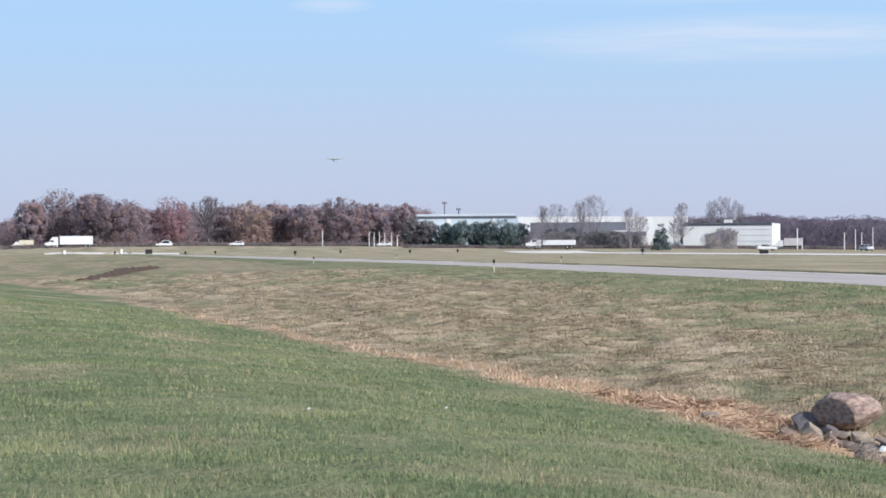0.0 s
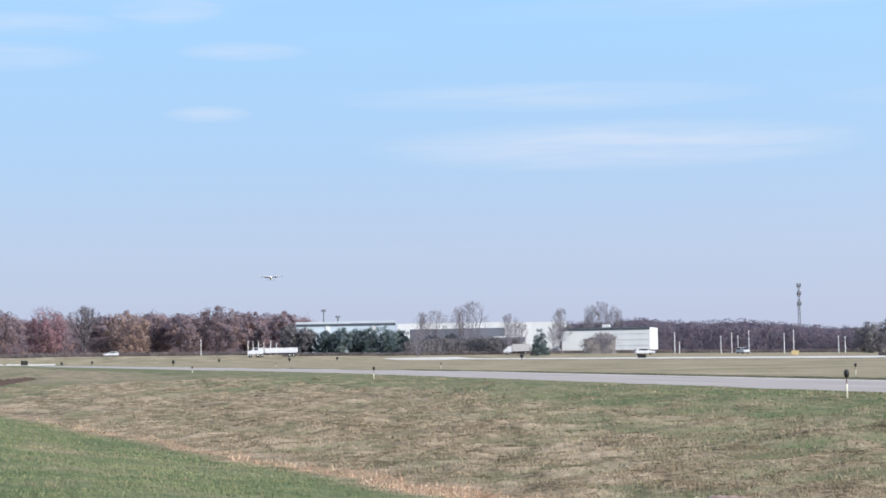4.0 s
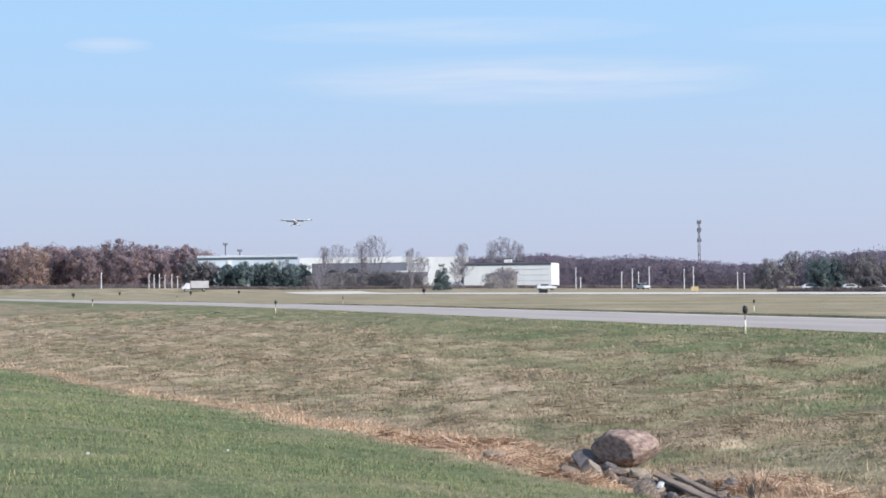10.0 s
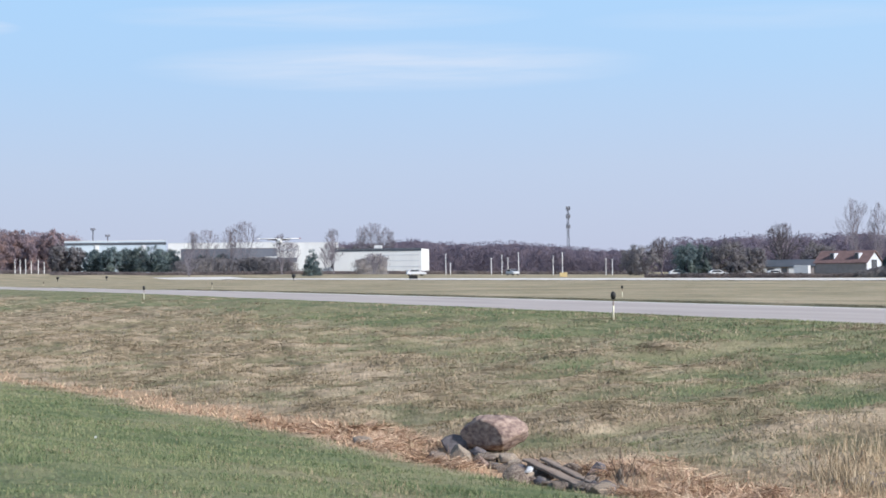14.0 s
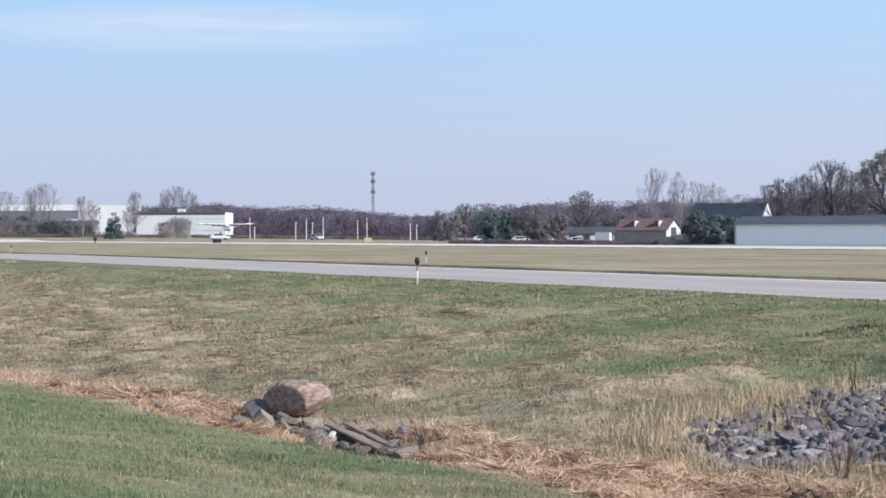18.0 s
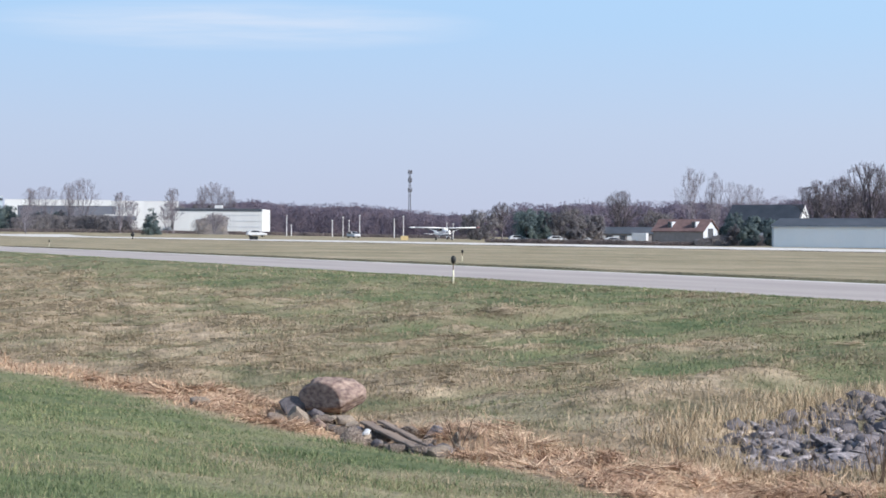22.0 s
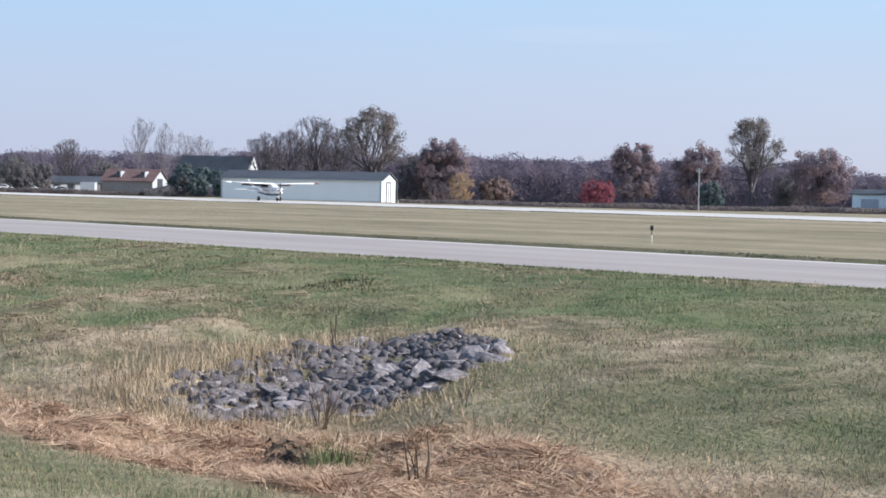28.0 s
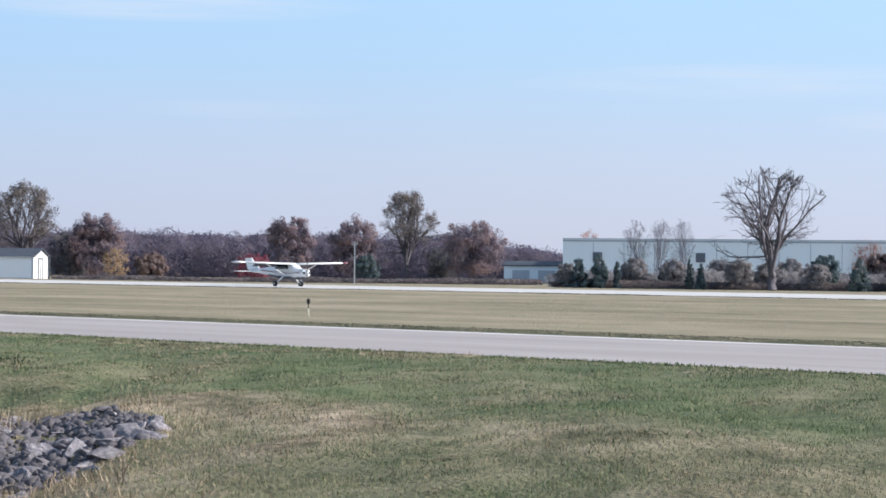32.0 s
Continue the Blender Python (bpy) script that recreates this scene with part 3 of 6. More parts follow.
def crown_points(rng, h, w, low, cone=False, n=42):
    """Centres of leaf clumps through a crown with an uneven outline."""
    out = []
    while len(out) < n:
        p = rng.uniform(-1, 1, 3)
        if cone:
            t = (p[2] + 1) / 2
            if math.hypot(p[0], p[1]) < (1 - t) ** 0.6 * 0.9 + 0.05:
                out.append((p[0] * w / 2, p[1] * w / 2, h * (low + (1 - low) * t * 0.97)))
        else:
            k = np.linalg.norm(p * (1, 1, 1 if p[2] > 0 else 0.7))
            if 0.15 < k < 0.92:
                out.append((p[0] * w / 2 * 0.92, p[1] * w / 2 * 0.92, h * (low + (1 - low) * (p[2] + 1) / 2 * 0.93)))
    return np.array(out)


def tree(kind, heading, r, h, w, seed):
    rng = np.random.default_rng(seed)
    leaf, count, size, limbs, order, trunk, rise, thick, low, words = KINDS[kind]
    x, y = spot(heading, r)
    base = empty("tree", (x, y, float(ground_z(x, y)) - 0.05), float(rng.uniform(0, 360)))
    tagged(base, words, "tree", kind + " trees on the airfield edge")
    open_crown = kind in ("twig", "bareb", "bare", "oak")
    segs, tips = skeleton(rng, h * (1.0 if open_crown else 0.84), w * (1.0 if open_crown else 0.8), limbs, order, trunk, rise, thick, r * (4.0e-5 if kind == "twig" else 6.5e-5), 0.32 if kind == "twig" else 0.1, 0.17 if kind == "bareb" else 0.10)
    bark = PALE_BARK if kind == "twig" else BARK
    co, faces = prisms(segs[:3])
    soup("trunk", co, faces, bark, base)
    co, faces = prisms(segs[3:])
    soup("branchwork", co, faces, bark, base)
    if count:
        if kind in ("oak", "bare"):
            pts, sg = tips[rng.random(len(tips)) < 0.4], 0.040 * w
        else:
            pts = crown_points(rng, h, w, low, kind == "cone", 90 if kind == "cone" else 150)
            sg = (0.07 if kind == "cone" else 0.055) * min(w, h)
        near = min(max(r / 770, 0.5), 1.0)
        co, faces = leaf_cloud(rng, pts, int(0.72 * count / near), 1.12 * size * near, sg)
        co[:, 2] = np.abs(co[:, 2] - 0.05) + 0.05
        soup("crown", co, faces, LEAF[leaf], base)
    return base


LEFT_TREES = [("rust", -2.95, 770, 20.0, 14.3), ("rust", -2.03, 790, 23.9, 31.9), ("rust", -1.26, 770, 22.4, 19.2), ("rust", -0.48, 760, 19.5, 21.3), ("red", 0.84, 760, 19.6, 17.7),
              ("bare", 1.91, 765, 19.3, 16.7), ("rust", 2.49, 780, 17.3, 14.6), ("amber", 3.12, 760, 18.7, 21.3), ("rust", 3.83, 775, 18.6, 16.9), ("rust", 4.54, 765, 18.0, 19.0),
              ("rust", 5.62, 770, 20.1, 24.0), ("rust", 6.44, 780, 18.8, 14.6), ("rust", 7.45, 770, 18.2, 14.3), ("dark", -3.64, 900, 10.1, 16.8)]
FACTORY_TREES = [("pine", 8.55, 612, 8.2, 8.0), ("pine", 9.05, 608, 9.0, 8.5), ("pine", 9.42, 610, 8.6, 7.0), ("pine", 10.1, 606, 10.0, 13.0), ("pine", 10.65, 610, 8.2, 9.0), ("dark", 8.05, 615, 9.0, 8.0), ("dark", 7.65, 618, 11.0, 9.0), ("pine", 11.6, 604, 6.4, 6.5), ("pine", 12.1, 602, 6.8, 7.0), ("twig", 11.69, 600, 13.4, 11.7),
                 ("twig", 12.72, 600, 16.1, 12.5), ("twig", 13.75, 590, 12.0, 8.2), ("twig", 15.2, 560, 12.8, 6.2), ("twig", 16.42, 640, 16.6, 13.3), ("cone", 14.62, 540, 7.2, 6.0), ("pine", 9.75, 607, 8.6, 9.0), ("pine", 8.8, 614, 7.6, 8.0), ("pine", 10.4, 604, 8.2, 8.0),
                 ("twig", 16.35, 540, 6.0, 10.5), ("twig", 11.3, 602, 13.0, 7.0), ("twig", 12.35, 600, 14.5, 8.0), ("twig", 16.05, 640, 15.5, 7.0), ("twig", 16.75, 640, 14.5, 7.0), ("twig", 15.05, 556, 9.0, 6.0), ("twig", 14.05, 596, 9.5, 8.0), ("dark", 15.4, 650, 9.6, 8.0), ("dark", 15.8, 652, 10.0, 8.0), ("dark", 16.25, 650, 10.2, 9.0), ("twig", 11.18, 560, 8.4, 9.3), ("dark", 23.8, 520, 8.6, 13.0), ("pine", 25.18, 500, 9.1, 9.7)]
HOUSE_TREES = [("bare", 24.41, 540, 10.1, 9.0), ("pine", 25.13, 470, 8.1, 5.9), ("pine", 25.61, 480, 8.5, 5.3), ("dark", 26.21, 470, 9.9, 10.4), ("bare", 27.75, 560, 14.1, 14.0),
               ("twig", 29.73, 520, 19.6, 11.5), ("twig", 30.37, 530, 19.0, 6.0), ("twig", 30.92, 520, 16.0, 9.5), ("twig", 31.45, 520, 15.1, 8.5), ("pine", 31.3, 395, 5.2, 5.0), ("dark", 31.0, 400, 4.6, 5.0), ("pine", 32.0, 392, 4.4, 4.5), ("dark", 26.5, 440, 3.6, 5.0), ("pine", 30.72, 415, 4.8, 4.0), ("dark", 28.78, 560, 10.3, 12.4),
               ("pine", 30.92, 412, 7.6, 5.2), ("pine", 31.42, 411, 7.0, 5.4), ("pine", 31.85, 409, 6.4, 4.6), ("dark", 26.96, 480, 7.7, 8.0)]
HANGAR_TREES = [("bare", 33.17, 340, 11.4, 8.5), ("bare", 34.55, 350, 14.6, 11.8), ("bare", 33.8, 346, 12.0, 9.0), ("bare", 35.2, 352, 12.6, 8.5), ("oak", 36.19, 330, 15.3, 11.9), ("rust", 38.16, 345, 11.9, 10.9), ("rust", 43.55, 370, 12.8, 10.4),
                ("rust", 45.36, 375, 12.7, 11.3), ("oak", 46.83, 380, 16.6, 11.6), ("rust", 48.69, 370, 12.7, 13.6), ("yellow", 38.69, 320, 5.6, 5.0), ("amber", 39.66, 330, 4.7, 6.4),
                ("redbush", 42.52, 320, 5.0, 7.4), ("pine", 45.7, 340, 4.9, 5.2), ("dark", 47.87, 380, 7.3, 8.4), ("dark", 37.46, 350, 9.0, 9.7)]
DEPOT_TREES = [("pink", 51.97, 420, 11.5, 7.0), ("bareb", 57.02, 260, 16.0, 16.0), ("twig", 53.23, 290, 9.7, 4.8), ("twig", 53.94, 290, 9.9, 4.8), ("twig", 54.57, 290, 10.0, 4.0),
               ("cone", 51.66, 262, 4.3, 3.0), ("cone", 52.21, 262, 4.8, 3.0), ("pine", 58.46, 268, 5.2, 4.7), ("ash", 55.6, 285, 4.6, 4.4), ("ash", 57.54, 285, 4.7, 4.8),
               ("pink", 59.61, 330, 8.5, 7.3), ("cone", 55.05, 262, 3.4, 1.5), ("ash", 53.2, 268, 4.6, 4.4), ("ash", 54.3, 268, 4.3, 4.6), ("ash", 56.1, 266, 4.5, 4.6), ("ash", 60.6, 264, 4.2, 5.5), ("cone", 59.4, 262, 4.2, 3.4), ("cone", 52.72, 263, 4.4, 1.3), ("cone", 54.75, 264, 4.0, 1.5), ("ash", 51.3, 264, 3.6, 3.6), ("ash", 56.9, 268, 3.9, 4.4), ("ash", 58.2, 266, 4.0, 4.6), ("amber", 60.0, 280, 5.5, 5.0)]
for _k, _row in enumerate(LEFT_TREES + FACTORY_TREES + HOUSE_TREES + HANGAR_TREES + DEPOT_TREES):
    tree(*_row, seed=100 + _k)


def woods(name, h0, h1, r, heights, mat, seed, label, depth=30, size=0.6, density=1.0):
    """A band of far trees or bushes: rows of rounded leafy crowns over a tangle of undergrowth."""
    rng = np.random.default_rng(seed)
    mean = float(np.mean(heights))
    gap = max(0.42 * mean, 0.5)
    places, ways = [], []
    area = r * math.radians(h1 - h0) * mean
    count = int(area / size ** 2 * 8 * density)
    rows = 3
    steps = np.arange(h0, h1, math.degrees(gap / r))
    each = max(int(0.95 * count / (rows * len(steps))), 12)
    for row in range(rows):
        for hd in steps + rng.uniform(-0.4, 0.4, len(steps)) * math.degrees(gap / r):
            rr = r + depth * (0.15 + 0.33 * row) + rng.uniform(-0.1, 0.1) * depth
            top = np.interp(hd, np.linspace(h0, h1, len(heights)), heights) * rng.uniform(0.86, 1.03) * (0.92 + 0.05 * row)
            x, y = spot(hd, rr)
            half = np.array([rng.uniform(0.30, 0.48) * mean] * 2 + [0.5 * top])
            d = rng.normal(size=(each, 3))
            d /= np.linalg.norm(d, axis=1)[:, None]
            shell = rng.uniform(0.92, 1.0, (each, 1)) * (1 + 0.10 * np.sin(3.1 * d[:, :1] * 3 + row) * np.cos(4.0 * d[:, 2:3]))
            places.append(np.array([x, y, float(ground_z(x, y)) + 0.5 * top]) + d * half * shell)
            ways.append(d / half * half.min())
    co, faces = facing_leaves(rng, np.concatenate(places), np.concatenate(ways), size)
    # the tangle of trunks and undergrowth inside, with leaves all over its face
    base_xs = np.arange(h0, h1, math.degrees(1.0 / r) * max(1.0, size / 0.3))
    run = base_xs * r * 0.0175
    prof = np.array([(-1.0, 0.0), (-0.95, 0.15), (-0.85, 0.3), (-0.7, 0.45), (-0.5, 0.6), (-0.25, 0.74), (0.1, 0.86), (0.6, 0.86), (1.0, 0.0)])
    tops = np.interp(base_xs, np.linspace(h0, h1, len(heights)), heights)
    grid = []
    for k, (u, v) in enumerate(prof):
        xs = base_xs + rng.normal(0, 0.3 * (base_xs[1] - base_xs[0]), len(base_xs))
        rr = r + depth * 0.5 + u * depth * 0.4 + 0.06 * mean * lumps(run, 0 * run + 3.1 * k, 0.2 * mean + 0.5, seed)
        hx, hy = -rr * np.cos(np.radians(xs)), rr * np.sin(np.radians(xs))
        up = tops * v * (1 + 0.10 * lumps(run, 0 * run + k, 4.0, seed + 5)) + (0 if v else -0.3)
        grid.append(np.stack([hx, hy, ground_z(hx, hy) + up], 1))
    m = len(base_xs)
    inner = np.concatenate(grid)
    q = (np.arange(len(prof) - 1)[:, None] * m + np.arange(m - 1)[None]).ravel()
    tri = np.concatenate([np.stack([q, q + 1, q + m + 1], 1), np.stack([q, q + m + 1, q + m], 1)])
    mix = rng.random((count // 2, 1))
    i = rng.choice(np.arange(m * (len(prof) - 3)), count // 2)
    skin = inner[i] * (1 - mix) + inner[np.minimum(i + m, len(inner) - 1)] * mix
    toward = np.stack([-skin[:, 0], -skin[:, 1], np.hypot(skin[:, 0], skin[:, 1]) * 0.5], 1)
    co2, faces2 = facing_leaves(rng, skin + rng.normal(0, 0.05 * mean, skin.shape), toward, size)
    co2[:, 2] = np.maximum(co2[:, 2], co2[:, 2].min() + 0.1)
    co, faces = np.concatenate([co, co2]), np.concatenate([faces, faces2 + len(co)])
    co, faces = np.concatenate([inner, co]), np.concatenate([tri, faces + len(inner)])
    tagged(soup(name, co, faces, mat), label, "woods", kind="stuff")


# the far bands' mauve is haze mixed into the leaf colour
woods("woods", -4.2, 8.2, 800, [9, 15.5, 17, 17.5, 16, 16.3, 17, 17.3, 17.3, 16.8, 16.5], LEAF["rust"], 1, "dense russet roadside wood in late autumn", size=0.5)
woods("woods", 15.4, 26.0, 900, [14.6, 14.4, 16, 14.6, 14.2, 14.3, 12.6, 10.5, 10, 11, 11], LEAF["mauve"], 2, "far brown leafless wood tinted with mauve haze", size=0.5)
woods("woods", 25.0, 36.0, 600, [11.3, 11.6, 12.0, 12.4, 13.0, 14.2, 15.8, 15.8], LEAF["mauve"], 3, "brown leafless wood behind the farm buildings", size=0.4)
woods("woods", 35.5, 51.4, 430, [9.8, 10.4, 10.4, 10.6, 10.2, 10.2, 10.4, 10.6, 8.5, 5.6], LEAF["mauve"], 4, "brown leafless wood beyond the runway, tinted with haze", size=0.32, depth=20)
woods("thicket", 10.85, 14.1, 596, [4.2, 5.6, 5.0, 5.8, 4.4], LEAF["dark"], 9, "bare thicket before the office block", size=0.35, depth=5, density=0.8)
woods("thicket", 15.9, 16.75, 560, [4.5, 6.0, 5.0], LEAF["ash"], 10, "bare thicket before the warehouse", size=0.3, depth=4, density=0.5)
woods("hedge", 7.4, 24.0, 592, [1.0, 0.9, 1.1, 0.9, 1.2, 0.9, 1.1], LEAF["scrub"], 5, "low dark hedge along the airfield road", size=0.25, depth=3)
woods("hedge", 24.0, 37.0, 400, [0.8, 1.2, 0.9, 1.3, 1.0], LEAF["scrub"], 6, "low dark scrub before the farm buildings", size=0.22, depth=3)
woods("scrub", 37.0, 50.6, 306, [0.5, 0.9, 0.6, 1.0, 0.7, 1.1, 0.9], LEAF["scrub"], 7, "low brown scrub beyond the runway", size=0.18, depth=5)
woods("scrub", 51.0, 62.0, 264, [1.0, 1.2, 0.9, 1.3, 1.1], LEAF["scrub"], 8, "low dark scrub before the depot wall", size=0.18, depth=3)
woods("thicket", 50.9, 62.0, 274, [1.8, 2.6, 2.2, 2.9, 2.3, 2.8, 2.4, 2.9, 2.2], LEAF["ash"], 13, "dense leafless thicket before the depot wall", size=0.2, depth=8)
woods("scrub", 29.9, 32.3, 398, [1.4, 2.6, 1.6, 2.4, 1.3], LEAF["dark"], 15, "tangled scrub before the barn", size=0.2, depth=4)
# added hedge draws the dark shade at the foot of the roadside trees
woods("hedge", -4.2, 7.4, 735, [1.6, 1.4, 1.8, 1.5, 1.7], LEAF["scrub"], 14, "low dark hedge added for shade under roadside trees", size=0.35, depth=3)


# ---- buildings ----
WHITE_METAL = material("white sheet metal", [(0.54, 0.55, 0.56), (0.61, 0.62, 0.62)], rough=0.5, scale=0.3, fine=8, bump=0.1, stretch=(1, 1, 0.2))
GREY_METAL = material("grey sheet metal", [(0.40, 0.43, 0.47), (0.48, 0.51, 0.55)], rough=0.55, scale=0.3, fine=8, bump=0.1, stretch=(1, 1, 0.2))
SHADED_PANEL = material("pale panels lifted for shade", [(0.80, 0.82, 0.84), (0.86, 0.87, 0.88)], rough=0.5, scale=0.2, fine=8, bump=0.05, stretch=(1, 1, 0.2))
HALL_WALL = material("dull blue hall wall", [(0.36, 0.43, 0.50), (0.43, 0.50, 0.56)], rough=0.5, scale=0.2, fine=8, bump=0.05, stretch=(1, 1, 0.2))
DEPOT_WALL = material("bluish white depot wall", [(0.80, 0.85, 0.88), (0.86, 0.90, 0.92)], rough=0.5, scale=0.2, fine=8, bump=0.05, stretch=(1, 1, 0.2))
SLATE_WALL = material("dark slate facade", [(0.10, 0.11, 0.14), (0.15, 0.16, 0.19)], rough=0.5, scale=0.2, fine=5, bump=0.05)
DARK_ROOF = material("dark roof sheets", [(0.05, 0.06, 0.075), (0.08, 0.09, 0.11)], rough=0.6, scale=0.4, fine=10, bump=0.15)
RED_ROOF = material("weathered red roof", [(0.12, 0.08, 0.08), (0.19, 0.122, 0.118)], rough=0.8, scale=1.0, fine=12, bump=0.3)
RED_TRIM = material("red dormer boards", [(0.15, 0.055, 0.055), (0.21, 0.085, 0.08)], rough=0.8, scale=1.0, fine=12, bump=0.2)
BRICK = material("brown-grey house wall", [(0.24, 0.215, 0.215), (0.31, 0.28, 0.275)], rough=0.9, scale=1.0, fine=14, bump=0.3)
GLASS_DARK = material("dark window glass", [(0.03, 0.035, 0.045), (0.05, 0.055, 0.065)], rough=0.12, scale=1, fine=3, bump=0, spec=0.6)
BLACK = material("black paint", [(0.012, 0.012, 0.013), (0.025, 0.024, 0.024)], rough=0.5, scale=3, fine=30, bump=0.1)
TOWER_GREY = material("dark weathered steel", [(0.10, 0.105, 0.13), (0.16, 0.165, 0.19)], rough=0.6, metal=0.2, scale=1, fine=10, bump=0.1)
STEEL = material("galvanised steel", [(0.38, 0.39, 0.40), (0.50, 0.51, 0.52)], rough=0.45, metal=0.7, scale=1, fine=10, bump=0.1)


def block(name, label, category, h0, r0, h1, r1, depth, height, wall, roof, sink=0.3, base=None):
    """A flat-roofed block with its front foot from one place to another: walls with thickness, parapet and roof."""
    x0, y0 = spot(h0, r0)
    x1, y1 = spot(h1, r1)
    turn = math.degrees(math.atan2(y1 - y0, x1 - x0))
    zb = float(min(ground_z(x0, y0), ground_z(x1, y1))) - sink if base is None else base
    ob = empty(name, (x0, y0, zb), turn)
    tagged(ob, label, category)
    w = math.hypot(x1 - x0, y1 - y0)
    hh = height + sink
    boxed("front_wall", (0, w, 0, 0.3, 0, hh), wall, ob)
    boxed("back_wall", (0, w, depth - 0.3, depth, 0, hh), wall, ob)
    boxed("side_wall", (0, 0.3, 0.3, depth - 0.3, 0, hh), wall, ob)
    boxed("side_wall", (w - 0.3, w, 0.3, depth - 0.3, 0, hh), wall, ob)
    boxed("roof", (0.3, w - 0.3, 0.3, depth - 0.3, hh - 0.6, hh - 0.3), roof, ob)
    boxed("parapet_cap", (-0.06, w + 0.06, -0.06, 0.36, hh, hh + 0.14), roof, ob)
    return ob, w, hh


def gable(name, label, category, h0, r0, h1, r1, depth, eave, ridge, wall, roof, sink=0.4, over=0.4, end_wall=None):
    """A gabled building, ridge along its front."""
    x0, y0 = spot(h0, r0)
    x1, y1 = spot(h1, r1)
    turn = math.degrees(math.atan2(y1 - y0, x1 - x0))
    zb = float(min(ground_z(x0, y0), ground_z(x1, y1))) - sink
    ob = empty(name, (x0, y0, zb), turn)
    tagged(ob, label, category)
    w = math.hypot(x1 - x0, y1 - y0)
    e, g = eave + sink, ridge + sink
    boxed("front_wall", (0, w, 0, 0.2, 0, e), wall, ob)
    boxed("back_wall", (0, w, depth - 0.2, depth, 0, e), wall, ob)
    for xa in (0, w - 0.2):
        bm = bmesh.new()
        prof = [(0.2, 0), (depth - 0.2, 0), (depth - 0.2, e), (depth / 2, g - 0.1), (0.2, e)]
        loft(bm, [[(xa + k, y, z) for y, z in prof] for k in (0, 0.2)])
        part("gable_wall", bm, end_wall or wall, ob)
    for side in (0, 1):
        ya, yb = (-over, depth / 2) if side == 0 else (depth + over, depth / 2)
        za = e - (g - e) / (depth / 2) * over
        bm = bmesh.new()
        loft(bm, [[(k, ya, za), (k, yb, g), (k, yb, g + 0.15), (k, ya, za + 0.15)] for k in (-over, w + over)])
        part("roof_slope", bm, roof, ob)
    return ob, w, e, g


def hangar():
    # one white metal: shaded front has paler bluish panels, sunlit end the plain ones
    ob, w, e, g = gable("hangar", "long white metal hangar with dark blue-grey roof", "hangar", 31.95, 297, 36.45, 290.5, 9.0, 3.25, 4.3, SHADED_PANEL, DARK_ROOF, end_wall=WHITE_METAL, over=0.25)
    door = boxed("sliding_door", (w + 0.004, w + 0.06, 2.9, 5.2, 0.4, 3.3), WHITE_METAL, ob)
    for y0, y1, z0, z1 in ((2.72, 2.9, 0.4, 3.45), (5.2, 5.38, 0.4, 3.45), (2.9, 5.2, 3.3, 3.45), (4.0, 4.1, 0.4, 3.3)):
        boxed("door_frame", (w + 0.004, w + 0.09, y0, y1, z0, z1), DARK_ROOF, door, label="dark steel door frame")
    for xa, ya, yb in ((w - 0.25, -0.05, -0.004), (w + 0.004, 8.75, 9.05), (0.0, -0.05, -0.004)):
        boxed("corner_trim", (xa, xa + 0.25, ya, yb, 0.2, e), DARK_ROOF if ya > 0 else GREY_METAL, ob)
    boxed("base_strip", (0, w, -0.04, -0.004, 0.2, 0.65), GREY_METAL, ob)
    boxed("eave_gutter", (0, w, -0.36, -0.26, e - 0.12, e + 0.02), GREY_METAL, ob)


hangar()


def factory():
    ob, w, hh = block("factory_hall", "low pale blue factory hall with white roof edge", "building", 7.75, 648, 10.55, 648, 30, 10.6, HALL_WALL, WHITE_METAL)
    boxed("fascia", (0, w, -0.12, -0.004, hh - 1.3, hh - 0.5), DARK_ROOF, ob)
    for k in (0.30, 0.76):
        boxed("pilaster", (w * k, w * k + 1.3, -0.3, -0.004, 0, hh - 1.3), WHITE_METAL, ob)
    ob, w, hh = block("factory_wing", "long white-roofed factory wing behind the offices", "building", 10.6, 690, 13.5, 690, 30, 10.6, WHITE_METAL, WHITE_METAL)
    ob, w, hh = block("office_block", "dark slate office block with flat roof", "building", 10.95, 616, 13.62, 616, 20, 7.7, SLATE_WALL, DARK_ROOF)
    for k in range(5):
        boxed("window_band", (2 + k * 5.4, 6 + k * 5.4, -0.06, -0.004, 3.4, 5.2), GLASS_DARK, ob)
    ob, w, hh = block("loading_wing", "low dark loading wing with white bands", "building", 13.3, 606, 14.2, 606, 14, 5.2, WHITE_METAL, WHITE_METAL)
    boxed("dark_band", (0, w, -0.12, -0.004, hh - 1.6, hh - 0.3), SLATE_WALL, ob)
    boxed("dock_opening", (0, w - 1, -0.12, -0.004, 0, 2.0), BLACK, ob)
    ob, w, hh = block("white_hall", "tall white factory hall", "building", 13.35, 660, 15.35, 660, 26, 10.2, WHITE_METAL, WHITE_METAL)
    boxed("louvre", (w * 0.12, w * 0.42, -0.1, -0.004, hh - 2.6, hh - 1.9), GREY_METAL, ob)
    ob, w, hh = block("white_warehouse", "white warehouse with dark roof edge", "building", 15.2, 600, 17.68, 597, 26, 7.6, WHITE_METAL, DARK_ROOF)
    boxed("fascia", (0, w, -0.12, -0.004, hh - 0.7, hh - 0.05), DARK_ROOF, ob)
    for k in range(3):
        boxed("wall_rail", (w * 0.5, w - 0.6, -0.08, -0.004, 2.6 + k * 1.7, 2.75 + k * 1.7), GREY_METAL, ob)
    boxed("roof_vent", (w * 0.46, w * 0.46 + 2.2, 2, 4, hh - 0.3, hh + 1.1), WHITE_METAL, ob)


factory()


